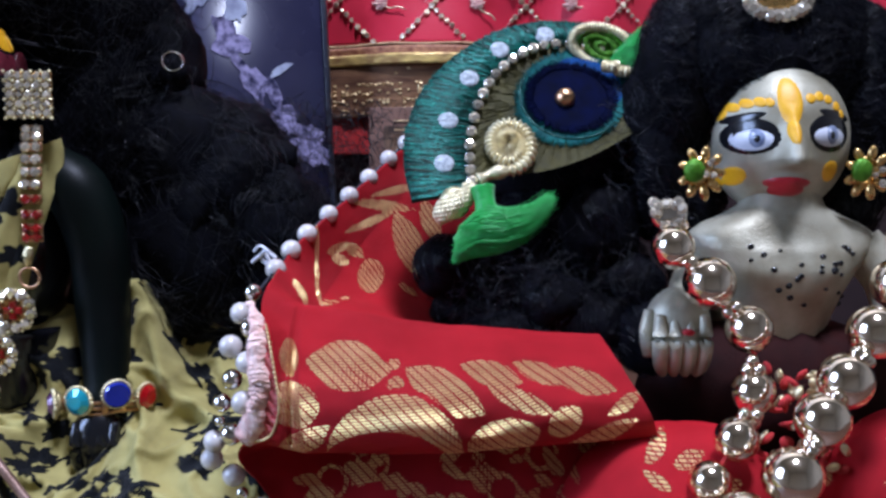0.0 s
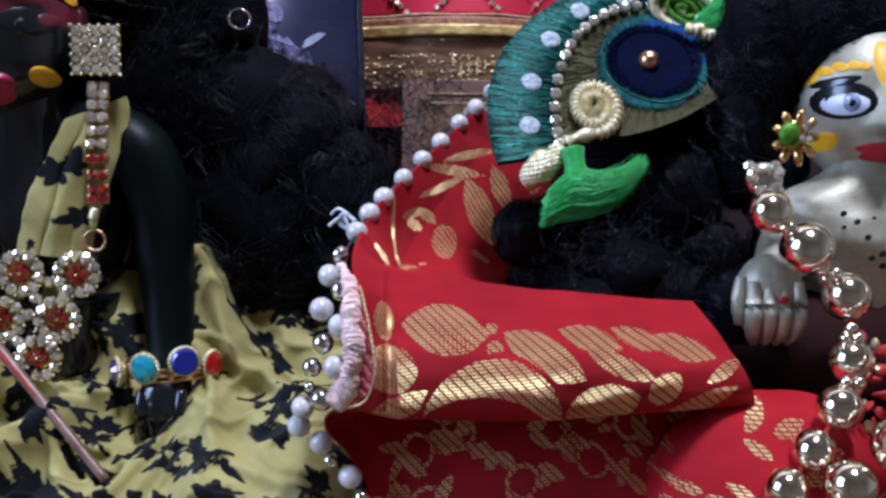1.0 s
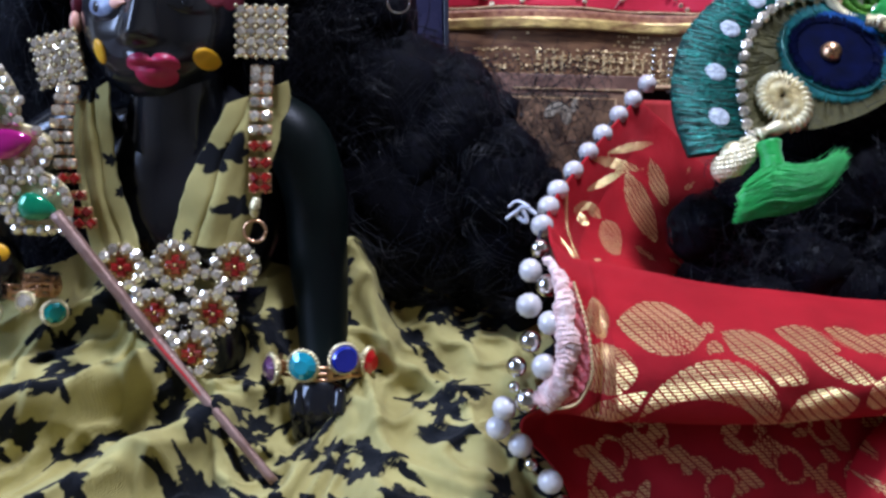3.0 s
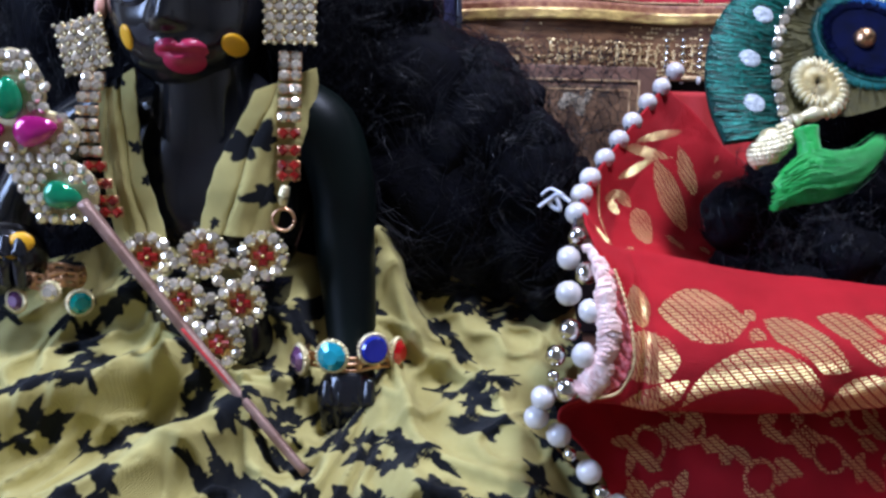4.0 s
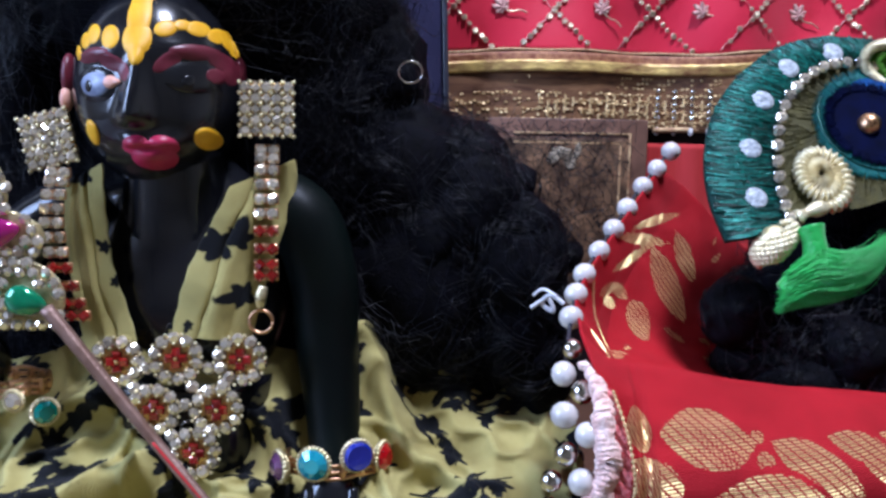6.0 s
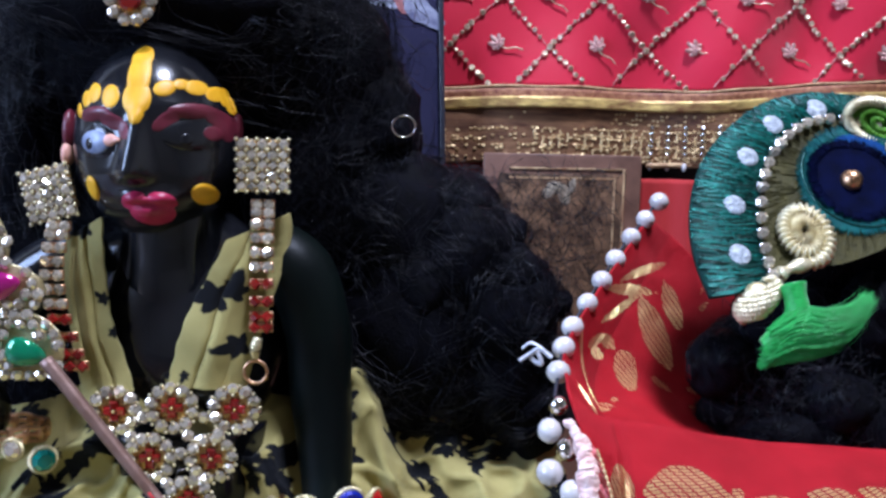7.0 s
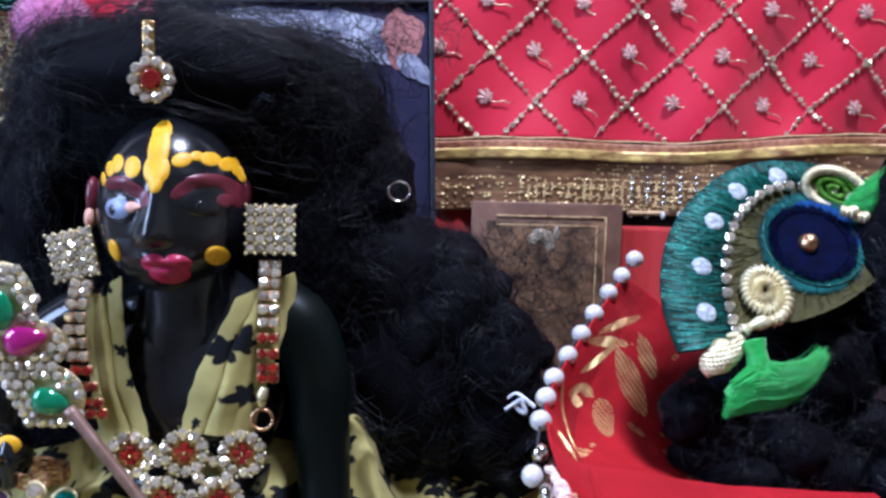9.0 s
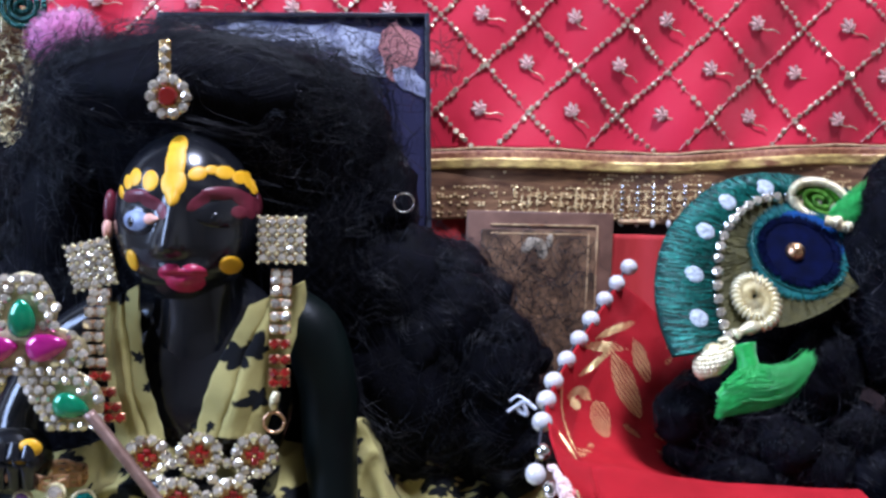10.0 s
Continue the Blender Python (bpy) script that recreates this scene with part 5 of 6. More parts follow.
def stone(parent, mesh, p, size, tilt=14, name="rhinestone", turn=0):
    m = Matrix.Translation(Vector(p) * MM) @ pose(0, 0, 0, rnd.uniform(-tilt, tilt), turn, rnd.uniform(-tilt, tilt)) @ Matrix.Diagonal((size, size, size, 1))
    return piece(name, mesh, m, parent)


bm = bmesh.new()
ell(bm, (0, 0, 0), (1, 1, 1), 8, 6)
ME_prong = to_mesh(bm, M_goldthread, True, "prong")


def earring(c, rot, yaw):
    e = thing("earring", (c[0], c[1], c[2] - 5), "square gold earring set with rows of clear rhinestones", "earring", "square rhinestone earrings")
    M = Matrix.Translation(Vector(c) * MM) @ pose(0, 0, 0, 0, rot, yaw)
    bm = bmesh.new()
    box(bm, (-5, 0.3, -5), (5, 1.4, 5), 0.3)
    bm.transform(M)
    part("setting", bm, M_gold, e)
    for i in range(5):
        for j in range(5):
            p = M @ (Vector((-4 + 2 * i, 0, -4 + 2 * j)) * MM)
            stone(e, ME_square if (i + j) % 2 else ME_stone, p / MM, 1.16, 14, turn=45 + rot)
    for i in range(6):
        for j in range(6):
            p = M @ (Vector((-5 + 2 * i, -0.3, -5 + 2 * j)) * MM)
            piece("prong", ME_prong, Matrix.Translation(p) @ Matrix.Diagonal((0.42, 0.42, 0.42, 1)), e)


earring((-90, 212, 114), 0, 0)
earring((-131, 214.5, 107.6), -14, -12)


def stone_chain(path, rows, garnet_from, label):
    ch = thing("stone_chain", path[-1], label, "necklace chain")
    pts = spline(path, rows)
    for k, p in enumerate(pts):
        bm = bmesh.new()
        box(bm, (p[0] - 2.3, p[1] + 0.3, p[2] - 1.0), (p[0] + 2.3, p[1] + 1.1, p[2] + 1.0), 0.25)
        part("link", bm, M_rose, ch)
        for dx in (-1.15, 1.15):
            g = k >= garnet_from
            stone(ch, ME_garnet if g else ME_stone, (p[0] + dx, p[1], p[2]), 1.25 if g else 1.15, 20, "garnet" if g else "rhinestone", 45)
    return ch


ch = stone_chain([(-90, 212.5, 106.5), (-90, 210.5, 96), (-90, 209.5, 83)], 10, 6, "two-row chain of clear and garnet stones on the collar")
bm = bmesh.new()
tube(bm, [(-90.5, 209.6, 81), (-91, 209.4, 79), (-91, 209.4, 77)], [0.9, 1.2, 0.7], 8, 12)
part("hook", bm, M_goldthread, ch)
bm = bmesh.new()
tube(bm, [(-91 + 2.2 * math.cos(a), 209.6, 74.2 + 2.2 * math.sin(a)) for a in np.linspace(0, 2 * math.pi, 24)], 0.35, 6, 48)
part("jump_ring", bm, M_rose, ch)
stone_chain([(-129, 213.5, 101.5), (-130, 211.5, 94), (-128.5, 210, 85), (-125, 209.5, 75)], 11, 7, "two-row chain of clear and garnet stones on the collar")


def flower(parent, c, r=4.0):
    bm = bmesh.new()
    ell(bm, (c[0], c[1] + 1.1, c[2]), (r + 0.6, 0.7, r + 0.6), 16, 8)
    part("setting", bm, M_gold, parent)
    a0 = rnd.uniform(0, 40)
    for k in range(10):
        a = radians(a0 + 36 * k)
        stone(parent, ME_stone, (c[0] + r * math.cos(a), c[1] - 0.1, c[2] + r * math.sin(a)), 1.32, 24)
        for w, q in ((3.0, 0), (4.9, 18)):
            a = radians(a0 + 36 * k + q)
            piece("prong", ME_prong, Matrix.Translation(Vector((c[0] + w * math.cos(a), c[1] - 0.6, c[2] + w * math.sin(a))) * MM) @ Matrix.Diagonal((0.36, 0.36, 0.36, 1)), parent)
    for dx, dz in ((-1.2, 0), (1.2, 0), (0, 1.2), (0, -1.2)):
        stone(parent, ME_garnet, (c[0] + dx, c[1] - 0.2, c[2] + dz), 1.3, 14, "garnet", 0)
    bm = bmesh.new()
    ell(bm, (c[0], c[1] - 0.7, c[2]), (0.4, 0.4, 0.4), 8, 6)
    part("centre_bead", bm, M_gold, parent)


pend = thing("flower_pendant", (-106, 211, 45), "pendant of six rhinestone flowers with garnet centres", "pendant")
for c in ((-118.3, 210.5, 66), (-107, 209.5, 67), (-95, 209.5, 66.8), (-111.3, 209.2, 57), (-99.5, 209.2, 57), (-103.8, 208.6, 48.6)):
    flower(pend, c)
for c in ((-112.6, 209.8, 65), (-101, 209.6, 65), (-115, 209.8, 61), (-105.4, 209, 58), (-104, 209.4, 61.5), (-98, 209.2, 62), (-108, 208.8, 52), (-101.5, 208.8, 52.6)):
    stone(pend, ME_stone, c, 1.3, 24)

tikka = thing("forehead_jewel", (-114, 212, 139), "round forehead jewel of pale stones around a dark red one", "forehead jewel")
bm = bmesh.new()
ell(bm, (-114, 212.4, 144), (4.4, 0.9, 4.4), 20, 8)
part("setting", bm, M_gold, tikka)
for k in range(10):
    a = 2 * math.pi * k / 10
    stone(tikka, ME_stone, (-114 + 3.7 * math.cos(a), 211, 144 + 3.7 * math.sin(a)), 1.25, 16)
ME_disc = gem_mesh("garnet_disc", M_redstone, 16, 0.75, 0.4)
stone(tikka, ME_disc, (-114, 210.6, 144), 2.1, 2, "centre_stone")
for z in (149.2, 151.6, 154.0):
    stone(tikka, ME_square, (-115, 212.3, z), 1.25, 10, turn=45)
bm = bmesh.new()
box(bm, (-116.2, 212.4, 147.5), (-113.8, 213.4, 156), 0.3)
part("link", bm, M_gold, tikka)

# the brooch with coloured drops
br = thing("brooch", (-141, 209, 71), "rhinestone brooch with green and pink drop stones", "brooch")
gems = [((-143, 206.2, 97), 2.9, 4.2, 0, M_emerald), ((-148, 206.2, 90.4), 4.4, 2.9, 14, M_pink), ((-138, 206.2, 91), 4.4, 2.9, 12, M_pink), ((-133, 205.8, 78.4), 4.0, 2.7, -14, M_emerald)]
lobes = (((-143, 97.5), 7.4, 10, 0), ((-143, 90), 14, 6.6, 0), ((-134, 79), 8.2, 7.4, -15), ((-138, 84), 8, 5, -30), ((-152, 84), 6, 6, 0))
bm = bmesh.new()
for c, a, b, rot in lobes:
    ell(bm, (c[0], 208.6, c[1]), (a - 0.8, 0.8, b - 0.8), 22, 8, pose(0, 0, 0, 0, -rot, 0))
part("backing", bm, M_goldthread, br)
row = 0
for z in np.arange(68, 110, 1.95):
    row += 1
    for x in np.arange(-160, -124, 2.25):
        px, pz = x + (1.1 if row % 2 else 0), z
        if min(float(sd_ellipse(np.float64(px), np.float64(pz), c, a, b, rot)) for c, a, b, rot in lobes) > -0.4:
            continue
        if min(float(sd_ellipse(np.float64(px), np.float64(pz), (g[0][0], g[0][2]), g[1] + 0.8, g[2] + 0.8, g[3])) for g in gems) < 0:
            continue
        stone(br, ME_stone, (px + rnd.uniform(-0.2, 0.2), 207 + rnd.uniform(-0.4, 0.4), pz), rnd.uniform(1.1, 1.35), 28)
for i, (c, a, b, rot, mt) in enumerate(gems):
    bm = bmesh.new()
    ell(bm, (0, 0, 0), (a, 1.6, b), 14, 9)
    for v in bm.verts:
        v.co.z *= 1 - 0.35 * (v.co.x / (a * MM)) if a > b else 1
        v.co.x *= 1 - 0.25 * (v.co.z / (b * MM)) if b > a else 1
    bm.transform(Matrix.Translation(Vector(c) * MM) @ pose(0, 0, 0, 0, -rot, 0))
    part("drop_stone", bm, mt, br, smooth=True)

# the thin rod across the chest
rod = thing("rod", (-85, 197, 28), "thin brown metal rod leaning across the yellow garment", "rod")
bm = bmesh.new()
tube(bm, [(-129, 204.5, 77.5), (-107, 199, 52), (-84.5, 190.5, 28.5)], [1.35, 1.15, 0.95], 10, 30)
part("shaft", bm, M_rod, rod)
bm = bmesh.new()
tube(bm, [(-109, 198.6, 54.2), (-98, 195.2, 42.6)], 0.35, 6, 10)
part("red_stripe", bm, M_redcloth, rod)


def finger_ring(c, r, stones, label, tiltx=0):
    g = thing("ring", (c[0], c[1], c[2] - 3), label, "ring")
    bm = bmesh.new()
    for dz, rr in ((-1.3, 0.45), (0, 0.5), (1.3, 0.45)):
        tube(bm, [(c[0] + r * math.cos(a), c[1] + r * 0.8 * math.sin(a), c[2] + dz + 0.3 * math.sin(5 * a)) for a in np.linspace(0, 2 * math.pi, 40)], rr, 7, 90)
    for k in range(14):
        a = 2 * math.pi * k / 14
        ell(bm, (c[0] + r * math.cos(a), c[1] + r * 0.8 * math.sin(a), c[2]), (0.8, 0.8, 1.7), 8, 6)
    part("band", bm, M_rose, g)
    for p, size, mesh, yaw in stones:
        M = Matrix.Translation(Vector(p) * MM) @ pose(0, 0, 0, 0, 0, yaw)
        bm = bmesh.new()
        tube(bm, [(size * 1.05 * math.cos(a), 0.2, size * 1.05 * math.sin(a)) for a in np.linspace(0, 2 * math.pi, 30)], 0.5, 7, 96, 0, 24, 0.28)
        ell(bm, (0, 1.0, 0), (size, 1.0, size), 14, 8)
        bm.transform(M)
        bz = part("bezel", bm, M_goldthread, g)
        ob = piece("stone", mesh, M @ Matrix.Diagonal((size, size, size, 1)), bz)
    return g


ME_cyan = gem_mesh("cyan_stone", M_cyan, 12, 0.5, 0.45)
ME_blue = gem_mesh("blue_stone", M_blue, 18, 0.85, 0.5, 0.3)
ME_redgem = gem_mesh("red_stone", M_redgem, 12, 0.55, 0.5)
ME_violet = gem_mesh("violet_stone", M_violet, 12, 0.55, 0.5)
ME_tealgem = gem_mesh("teal_stone", mottled("teal_gem", (0.0, 0.33, 0.26), (0.0, 0.18, 0.15), 400, rough=0.08, metal=0.3, bump=0.0, coat=1.0), 8, 0.6, 0.5)
finger_ring((-77.5, 215.5, 45), 9.2, [((-81, 207.6, 46.6), 3.0, ME_cyan, -14), ((-72.6, 208.6, 48), 2.9, ME_blue, 22), ((-67.6, 213.5, 46), 2.8, ME_redgem, 66), ((-88, 211, 45), 2.8, ME_violet, -62)], "gold ring with cyan, blue and red stones round the black wrist")
finger_ring((-139, 214, 61), 6.5, [((-131.5, 209, 56.6), 2.3, ME_tealgem, 30), ((-137, 208, 59), 1.8, ME_stone, -10), ((-144, 208.5, 57), 2.0, ME_violet, -20)], "rose gold ring with a teal stone on the other wrist")

# ---- the peacock headdress ----
muk = thing("peacock_headdress", (10, 200, 88), "peacock-eye headdress embroidered in teal thread with gold coils and stones", "headdress")


def plane_y(x, z):
    return 200 + 0.75 * (np.asarray(z) - 95) + 0.1 * np.asarray(x)


outer = spline([(-6.5, 92.5), (-8.2, 99), (-8.0, 106), (-5.5, 113.5), (-1, 119.5), (5, 124.5), (12, 128.5), (21, 131), (32, 131), (42, 129), (50, 126)], 160)
inner = spline([(6.4, 94.5), (5.7, 99), (5.9, 105), (7.6, 111.5), (10.5, 117), (14.6, 121.2), (20, 124.4), (26, 125.6), (34, 125), (42, 122.5), (48, 119)], 160)
nw = 14
T = np.linspace(0, 1, nw)[None, :, None]
Q = outer[:, None] * (1 - T) + inner[:, None] * T
X, Z = Q[..., 0], Q[..., 1]
ob = verts_faces(np.stack([X, plane_y(X, Z) - 0.8 * np.sin(T[..., 0] * math.pi), Z], -1).reshape(-1, 3), grid_faces(160, nw), M_tealbase, "teal_band", muk)
thick(ob, -1.6)
lines = []
for k in range(1500):
    i = rnd.randrange(0, 160)
    j = min(159, max(0, i + rnd.randrange(-5, 6)))
    a, b = rnd.uniform(-0.03, 0.55), rnd.uniform(0.5, 1.0)
    s = np.linspace(a, b, 6)[:, None]
    q = outer[i] * (1 - s) + inner[j] * s
    lines.append(np.stack([q[:, 0], plane_y(q[:, 0], q[:, 1]) - 0.8 * np.sin(np.clip(s[:, 0], 0, 1) * math.pi) - 0.35 - 0.25 * np.sin(np.linspace(0, math.pi, 6)) * rnd.random(), q[:, 1]], 1))
strands(lines, 0.24, M_tealthread, "teal_threads", muk, "stuff")
# inside the band: olive feather, teal and navy eye
n = 40
low = spline([(6.4, 94.5), (14, 97), (22, 98), (32, 101), (42, 106), (48, 110)], 160)
T = np.linspace(0, 1, n)[None, :, None]
Q = inner[:, None] * (1 - T) + low[:, None] * T
X, Z = Q[..., 0], Q[..., 1]
verts_faces(np.stack([X, plane_y(X, Z) + 0.5, Z], -1).reshape(-1, 3), grid_faces(160, n), M_olive, "feather", muk)
lines = []
for k in range(900):
    x = rnd.uniform(6, 36)
    z = rnd.uniform(97, 124)
    i = int(np.argmin(np.abs(inner[:, 0] - x)))
    zl = float(np.interp(x, low[:, 0], low[:, 1]))
    if z > inner[i, 1] - 0.5 and x > 7 or z < zl + 4 or (x < 9 and z > 110):
        continue
    d = np.array([x - 27, z - 113.7])
    d /= np.linalg.norm(d) + 0.1
    s = np.linspace(0, 4.0, 5)
    px, pz = x + d[0] * s, z + d[1] * s
    lines.append(np.stack([px, plane_y(px, pz) + 0.35, pz], 1))
strands(lines, 0.07, M_olive, "feather_fringe", muk, "stuff")


def disc(bm, c, rx, rz, y, rot=0.0, mi=0, n=40, drop=0.0):
    t = radians(rot)
    rim = []
    for i in range(n):
        a = 2 * math.pi * i / n
        x, z = rx * math.cos(a) * (1 - drop * math.cos(a)), rz * math.sin(a)
        X, Z = c[0] + x * math.cos(t) - z * math.sin(t), c[1] + x * math.sin(t) + z * math.cos(t)
        rim.append(bm.verts.new(Vector((X, float(plane_y(X, Z)) + y, Z)) * MM))
    prism(bm, rim, 0.3, mi)


bm = bmesh.new()
disc(bm, (28.5, 113.8), 12.2, 9.6, -0.05, 12, 0)
part("eye_rim", bm, M_eyeteal, muk, "teal ring of the peacock eye", False)
bm = bmesh.new()
disc(bm, (32.6, 117.0), 8.0, 5.0, -0.5, -24, 0)
part("eye_blue", bm, M_eyeblue, muk, "bright blue patch of the peacock eye", False)
bm = bmesh.new()
disc(bm, (28.2, 113.6), 9.6, 7.4, -0.85, -8, 0)
part("eye_navy", bm, M_eyenavy, muk, "navy centre of the peacock eye", False)
for label, cx, cz, rx, rz, rot, y, mt, n in (("rim_fringe", 28.5, 113.8, 12.2, 9.6, 12, -0.35, M_eyeteal, 900), ("eye_fringe", 28.2, 113.6, 9.6, 7.4, -8, -1.1, M_eyenavy, 700)):
    lines = []
    for k in range(n):
        a, t = rnd.uniform(0, 2 * math.pi), radians(rot)
        s = np.linspace(rnd.uniform(0.84, 0.93), rnd.uniform(1.0, 1.13), 4)
        x, z = rx * s * math.cos(a), rz * s * math.sin(a + 0.06)
        px, pz = cx + x * math.cos(t) - z * math.sin(t), cz + x * math.sin(t) + z * math.cos(t)
        lines.append(np.stack([px, plane_y(px, pz) + y, pz], 1))
    strands(lines, 0.16, mt, label, muk, "stuff")
bm = bmesh.new()
tube(bm, [(28.5 + 11.6 * math.cos(a), float(plane_y(28.5 + 11.6 * math.cos(a), 113.8 + 9.2 * math.sin(a))) - 0.5, 113.8 + 9.2 * math.sin(a)) for a in np.linspace(2.6, 5.6, 40)], 0.28, 6, 160, 0, 60, 0.3)
part("eye_edging", bm, M_tealthread, muk)
bm = bmesh.new()
ell(bm, (26.9, 215.2, 113.3), (2.3, 2.3, 2.3), 22, 14)
part("centre_bead", bm, M_rose, muk, "bronze centre bead")
for x, z in ((0.0, 99.6), (0.9, 108.4), (5.6, 117.6), (12.6, 124.2), (23.2, 127.8), (33.5, 128.2)):
    bm = bmesh.new()
    y = float(plane_y(x, z))
    ell(bm, (x, y - 1.2, z), (2.4, 0.6, 2.3), 18, 8, pose(0, 0, 0, -37, 0, 0))
    d = part("silver_dot", bm, M_dot, muk, "silver embroidered dot")
for k in range(24):
    p = spline(inner, 24)[k]
    y = float(plane_y(p[0], p[1]))
    stone(muk, ME_stone, (p[0], y - 1.4, p[1]), 1.25, 14)
    bm = bmesh.new()
    box(bm, (p[0] - 1.0, y - 1.1, p[1] - 1.0), (p[0] + 1.0, y - 0.2, p[1] + 1.0), 0.2)
    part("stone_setting", bm, M_chrome, muk)
# gold wire coils
bm = bmesh.new()
tube(bm, [(13.9 + (0.7 + a * 0.31) * math.cos(0.5 - a), float(plane_y(13.9, 103.4 + (0.7 + a * 0.31) * math.sin(0.5 - a))) - 1.6, 103.4 + (0.7 + a * 0.31) * math.sin(0.5 - a)) for a in np.linspace(0, 14.63, 90)] + [(10.5, 201.0, 97.6), (7.4, 200.0, 96.4)], 1.25, 8, 1200, 0, 66, 0.26)
part("gold_spiral", bm, M_coil, muk, "coiled gold wire spiral")
bm = bmesh.new()
tube(bm, [(36.4 + 7.2 * math.cos(a) * math.cos(-0.3) - 4.2 * math.sin(a) * math.sin(-0.3), 224, 125.0 + 7.2 * math.cos(a) * math.sin(-0.3) + 4.2 * math.sin(a) * math.cos(-0.3)) for a in np.linspace(0, 2 * math.pi, 40)], 1.05, 8, 240, 0, 60, 0.24)
part("oval_coil", bm, M_coil, muk, "oval of coiled gold wire")
bm = bmesh.new()
tube(bm, [(36.4 + (0.3 + a * 0.40) * math.cos(a) * 0.96, 224.2, 125.0 + (0.3 + a * 0.22) * math.sin(a) - 0.3 * (0.3 + a * 0.4) * math.cos(a)) for a in np.linspace(0, 14, 60)], 0.75, 7, 260, 0, 70, 0.2)
ell(bm, (36.4, 225.4, 125), (6, 0.8, 3.6), 16, 8, pose(0, 0, 0, 0, 17, 0))
part("green_coil", bm, M_leafgreen, muk, "green coiled wire filling")
for x, z in ((37.5, 120.2), (40.5, 119.2), (43.5, 119.2), (46.4, 120.2)):
    bm = bmesh.new()
    tube(bm, [(x - 1.5, 219.5, z + 0.3), (x, 218.5, z), (x + 1.5, 219.5, z + 0.2)], 1.2, 8, 36, 0, 8, 0.25)
    part("wire_bead", bm, M_coil, muk, "ridged gold wire bead")


def floss(name, lines, mat, core, label):
    bm = bmesh.new()
    core(bm)
    c = part(name, bm, mat, muk, label)
    strands(lines, 0.06, mat, "floss", c, "stuff")


def leafy(path, widths, count, seed):
    """Fibres that run along a leaf-shaped tuft."""
    r = np.random.RandomState(seed)
    c = spline(path, 14)
    w = spline(np.array(widths)[:, None], 14)[:, 0]
    out = []
    for _ in range(count):
        a, q = r.uniform(0, 2 * math.pi), math.sqrt(r.rand()) * 1.08
        off = np.stack([0.25 * np.cos(a) * np.ones(14), -np.abs(np.sin(a)) * np.ones(14) * 0.8, np.cos(a) * np.ones(14)], 1) * (w * q)[:, None]
        i0, i1 = r.randint(0, 5), r.randint(8, 14)
        out.append((c + off + r.normal(size=3) * 0.35 + r.normal(size=3) * np.linspace(0, 0.6, 14)[:, None])[i0:i1 + 1])
    return out


tassel = [(3.0, 194.5, 83.6), (7, 194, 86.2), (12, 193.5, 86.6), (17, 193.5, 88.4), (21.5, 194.5, 92.6)]
floss("green_tassel", leafy(tassel, [3.4, 4.4, 3.6, 2.7, 0.6], 4600, 2), M_green, lambda bm: tube(bm, tassel, [1.7, 2.6, 2.2, 1.5, 0.3], 16, 40), "bright green floss tassel")
neck = [(8, 196, 95), (8.4, 195, 92.6), (9, 194.5, 89.5)]
bm = bmesh.new()
tube(bm, neck, [2.6, 2.1, 2.6], 12, 12)
part("tassel_neck", bm, M_green, muk)
tuft = [(38.5, 222.5, 121.6), (42, 221.5, 123), (46, 221.5, 125.2), (50, 222.5, 127.5)]
floss("green_tuft", leafy(tuft, [1.2, 4.2, 4.6, 2.6], 1600, 4), M_green, lambda bm: tube(bm, tuft, [0.7, 2.6, 2.9, 1.5], 16, 40), "bright green floss tuft")
bm = bmesh.new()
coil = []
for zz in np.linspace(0, 1, 150):
    q = np.array([3.6, 198.5, 95]) * (1 - zz) + np.array([1.2, 196.8, 88.4]) * zz
    rr, a = 3.4 * math.sin(0.5 + 2.3 * zz) + 0.4, zz * 7.5 * 2 * math.pi
    coil.append((q[0] + rr * math.cos(a), q[1] + rr * math.sin(a) * 0.8, q[2] + 0.35 * rr * math.cos(a)))
tube(bm, coil, 0.62, 7, 900, 0, 200, 0.25)
part("bell_core", (lambda b: (ell(b, (2.4, 197.8, 91.8), (3.2, 2.6, 3.4), 14, 10), b)[1])(bmesh.new()), M_goldthread, muk)
part("wire_bell", bm, M_coil, muk, "bell of coiled gold wire")
bm = bmesh.new()
ell(bm, (5.0, 196.8, 93), (0.8, 0.8, 2.0), 12, 8)
part("clear_drop", bm, M_stone, muk)

# ---- necklace of metallic beads on the silver statue ----
neckl = thing("bead_necklace", (60, 175, 40), "necklace of large champagne metallic beads over the red garment", "necklace")
bm = bmesh.new()
ell(bm, (0, 0, 0), (1, 1, 1), 24, 16)
ME_goldbead = to_mesh(bm, M_goldbead, True, "metal_bead")
chain = [((45, 187, 84), 4.3), ((51.8, 185, 77.3), 5.2), ((59.6, 184, 68.4), 4.7), ((60, 181, 56.6), 4.4), ((54, 171, 50.6), 4.2), ((48.6, 168, 43.6), 4.0), ((43, 165, 37.6), 4.0), ((61, 161, 47.2), 5.4), ((67.2, 165, 56.2), 5.0), ((72.6, 169, 62.2), 5.1), ((79.5, 174, 70.0), 5.0), ((86, 180, 78), 5.0), ((91, 186, 86), 4.6), ((52.5, 161, 40), 4.6), ((46, 158, 33), 4.6)]
for p, s in chain:
    piece("metal_bead", ME_goldbead, Matrix.Translation(Vector(p) * MM) @ Matrix.Diagonal((s, s, s, 1)), neckl)
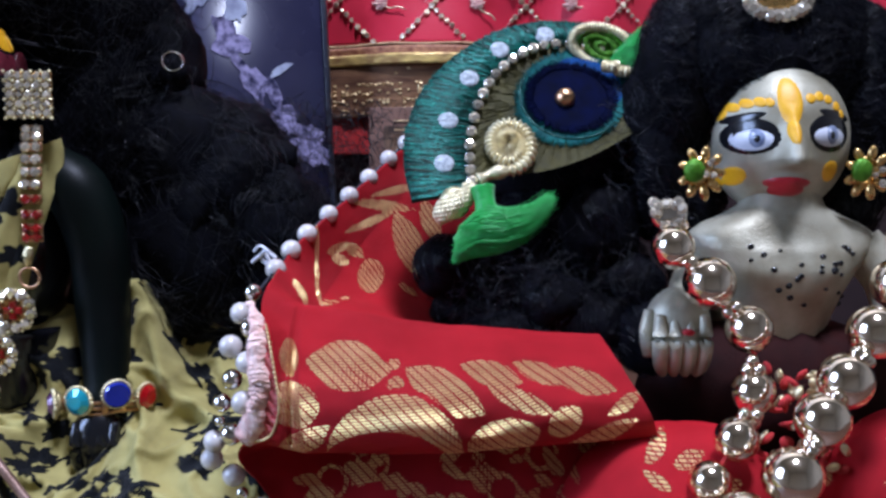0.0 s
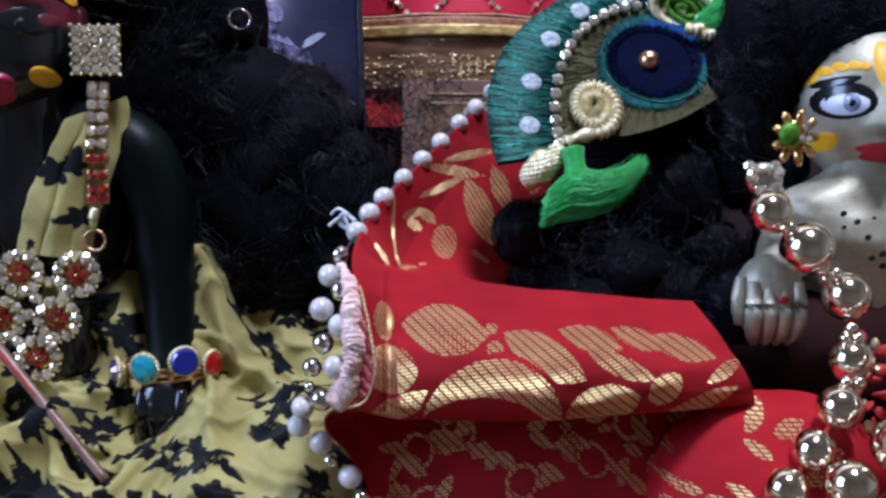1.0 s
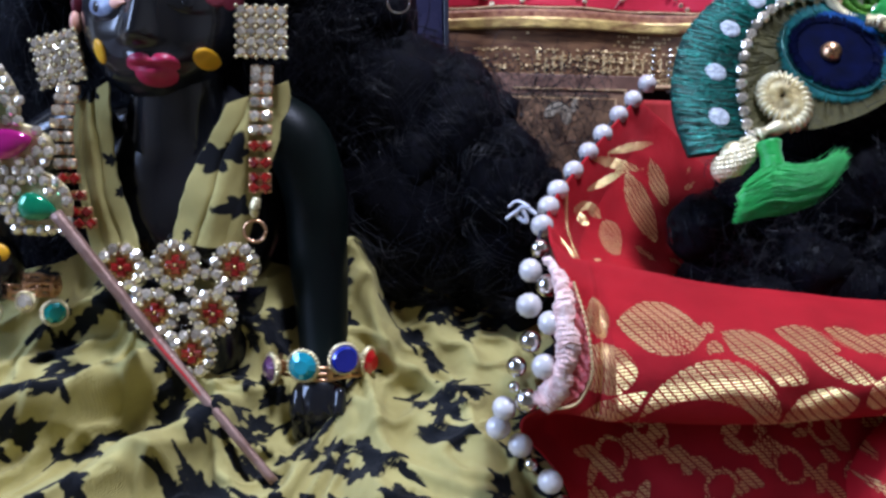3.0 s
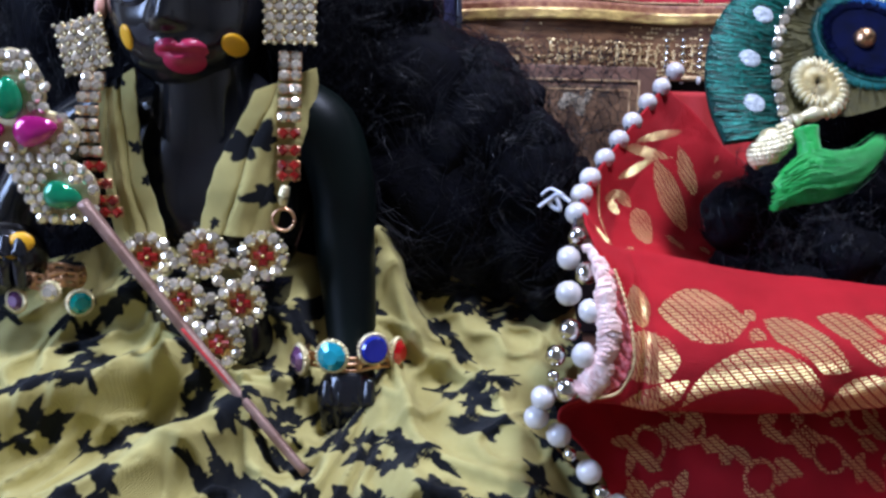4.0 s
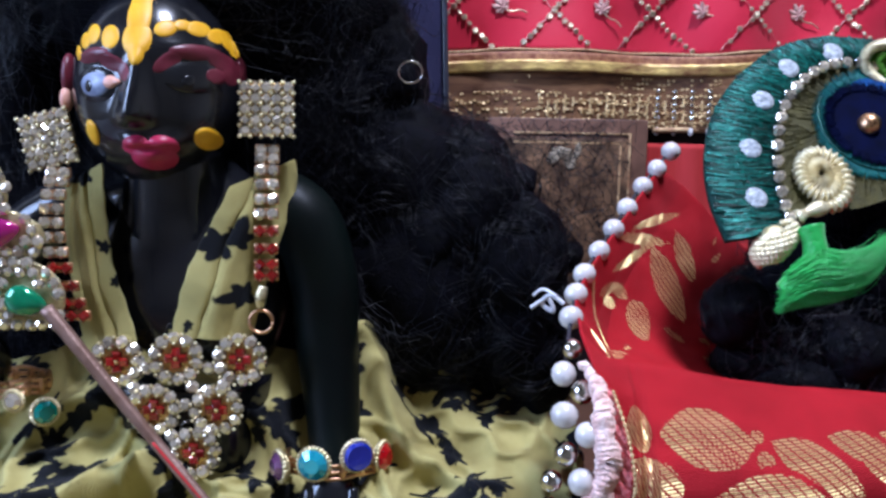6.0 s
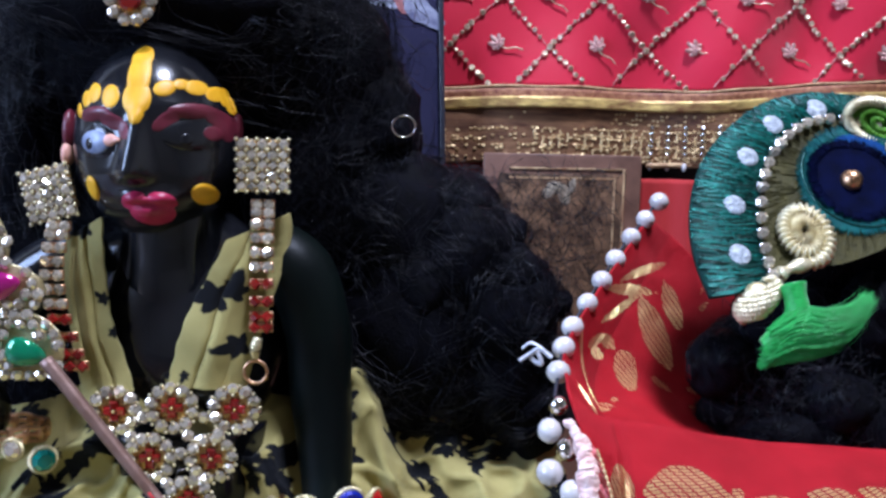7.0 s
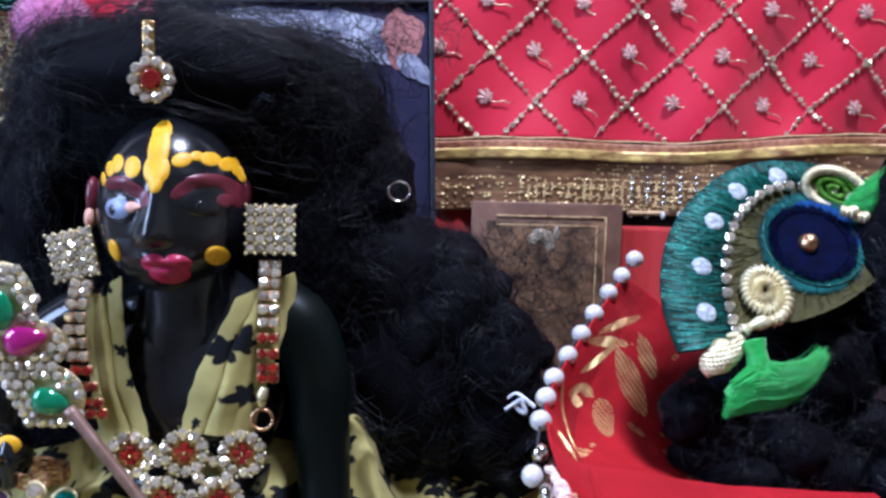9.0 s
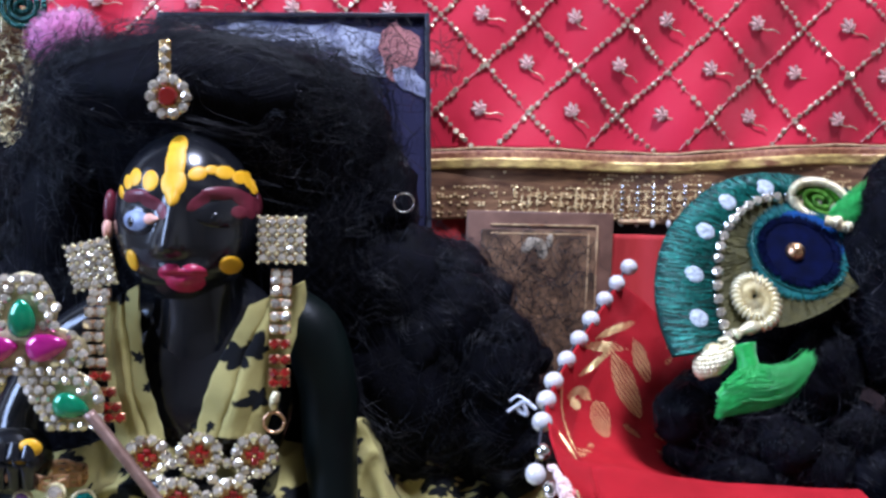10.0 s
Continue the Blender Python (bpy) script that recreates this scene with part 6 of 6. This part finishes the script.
for a, b in (((45, 187, 84), (51.8, 185, 77.3)), ((51.8, 185, 77.3), (59.6, 184, 68.4)), ((59.6, 184, 68.4), (60, 181, 56.6)), ((60, 181, 56.6), (54, 171, 50.6)), ((67.2, 165, 56.2), (61, 161, 47.2)), ((72.6, 169, 62.2), (67.2, 165, 56.2)), ((79.5, 174, 70.0), (72.6, 169, 62.2))):
    m = (np.array(a) + np.array(b)) / 2
    for k in range(5):
        o = np.array([rnd.uniform(-1.6, 1.6), -1.5 + rnd.uniform(-1, 1), rnd.uniform(-1.6, 1.6)])
        piece("spacer_bead", ME_goldbead, Matrix.Translation(Vector(m + o) * MM) @ Matrix.Diagonal((1.3, 1.3, 1.3, 1)), neckl)
bm = bmesh.new()
tube(bm, [np.array(c[0]) for c in chain[:7]], 0.5, 6, 60)
part("cord", bm, M_redcloth, neckl)
garland = thing("garland", (69, 181, 48), "dark red and gold tinsel garland under the bead necklace", "garland")
flakes = []
for mt in (M_redcloth, M_goldthread):
    bm = bmesh.new()
    ell(bm, (0, 0, 0), (1.5, 0.6, 1.0), 8, 5)
    flakes.append(to_mesh(bm, mt, True, "flake"))
for k in range(90):
    p = Vector((rnd.uniform(60, 78), rnd.uniform(176, 188), rnd.uniform(40, 60))) * MM
    piece("flake", flakes[k % 2], Matrix.Translation(p) @ pose(0, 0, 0, rnd.uniform(0, 180), rnd.uniform(0, 180), 0), garland)


def stud(c, label):
    e = thing("earring", (c[0], c[1], c[2] - 5), label, "earring", "gold filigree earrings")
    for k in range(9):
        a = 2 * math.pi * k / 9
        bm = bmesh.new()
        ell(bm, (c[0] + 3.4 * math.cos(a), c[1] + 0.6 * math.cos(3 * a), c[2] + 4.0 * math.sin(a)), (1.8, 0.8, 1.0), 8, 6, pose(0, 0, 0, 20, -math.degrees(a), 0))
        part("petal", bm, M_gold, e)
    bm = bmesh.new()
    ell(bm, (c[0], c[1] + 1, c[2]), (3, 1, 3.4), 12, 8)
    part("filigree", bm, M_gold, e)
    bm = bmesh.new()
    ell(bm, (c[0] - 1.8, c[1] - 1.4, c[2] + 0.6), (2.2, 1.2, 2.4), 14, 10)
    part("green_enamel", bm, M_leafgreen, e)
    for k in range(4):
        stone(e, ME_stone, (c[0] + 1.5 + rnd.uniform(-1, 2), c[1] - 1.2, c[2] + rnd.uniform(-3, 3)), 0.8, 30)


stud((52.4, 196, 98), "gold filigree earring with a green centre")
stud((87, 198, 98), "gold filigree earring with a green centre")
drop = thing("earring_drop", (45, 190, 86), "round silver filigree drop below the earring", "earring drop")
for k in range(12):
    stone(drop, ME_stone, (45 + rnd.uniform(-3.4, 3.4), 190 + rnd.uniform(-1, 1), 90 + rnd.uniform(-3, 3)), 1.2, 40)
bm = bmesh.new()
ell(bm, (45, 191.5, 90), (3.8, 1.8, 3.4), 16, 10)
part("filigree", bm, M_chrome, drop)
crown = thing("forehead_jewel", (69, 203, 128), "rhinestone forehead jewel in the hair of the silver statue", "forehead jewel")
for k in range(13):
    a = math.pi * (1 + k / 12)
    stone(crown, ME_stone, (69 + 6.2 * math.cos(a), 203.5, 133.5 + 3.6 * math.sin(a)), 1.5, 24)
bm = bmesh.new()
ell(bm, (69, 205.6, 134), (6.8, 1.6, 4.4), 18, 10)
part("setting", bm, M_gold, crown)

# ---- gold and pink crown at the far end ----
cr = thing("crown", (-162, 262, 125), "gold tinsel crown with a pink fur ball and teal coil", "crown")
r = np.random.RandomState(4)
lines = []
for k in range(900):
    z = r.uniform(128, 172)
    x = -164 + r.uniform(-14, 5) - 2 * np.sin(z / 9)
    a = r.normal(size=3) * [2.2, 0.8, 1.6]
    lines.append(np.array([[x, 262 + r.uniform(-3, 3), z]]) + a[None] * np.linspace(-0.6, 0.6, 4)[:, None])
strands(lines, 0.32, M_goldthread, "gold_tinsel", cr, "stuff")
bm = bmesh.new()
ell(bm, (-168, 266, 148), (14, 4, 24), 20, 14)
part("backing", bm, M_brown, cr)
pts = r.normal(size=(1500, 3))
pts /= np.linalg.norm(pts, axis=1)[:, None]
bm = bmesh.new()
ell(bm, (-149.5, 258, 161), (9, 6, 6.6), 22, 14, pose(0, 0, 0, 0, -20, 0))
fur = part("pink_fur_ball", bm, M_pinkfur, cr, "soft pink fur ball")
R = np.array(pose(0, 0, 0, 0, -20, 0).to_3x3())
strands([np.array([(-149.5, 258, 161)]) + (R @ (p * [9, 6, 6.6]))[None] * np.linspace(0.9, 1.16, 4)[:, None] + r.normal(size=3) * 0.15 * np.linspace(0, 2, 4)[:, None] for p in pts], 0.11, M_pinkfur, "fur", fur, "stuff")
bm = bmesh.new()
tube(bm, [(-160 + (0.5 + a * 0.27) * math.cos(a), 258.5, 168.5 + (0.5 + a * 0.27) * math.sin(a)) for a in np.linspace(0, 22, 110)], 0.85, 7, 420, 0, 110, 0.2)
part("teal_coil", bm, M_tealthread, cr, "spiral of teal wire")
bm = bmesh.new()
ell(bm, (-141.5, 235, 134.5), (1.3, 1.2, 1.8), 12, 8)
tagged(part("hair_bead", bm, M_gold), "tiny gold bead caught in the black hair", "bead")
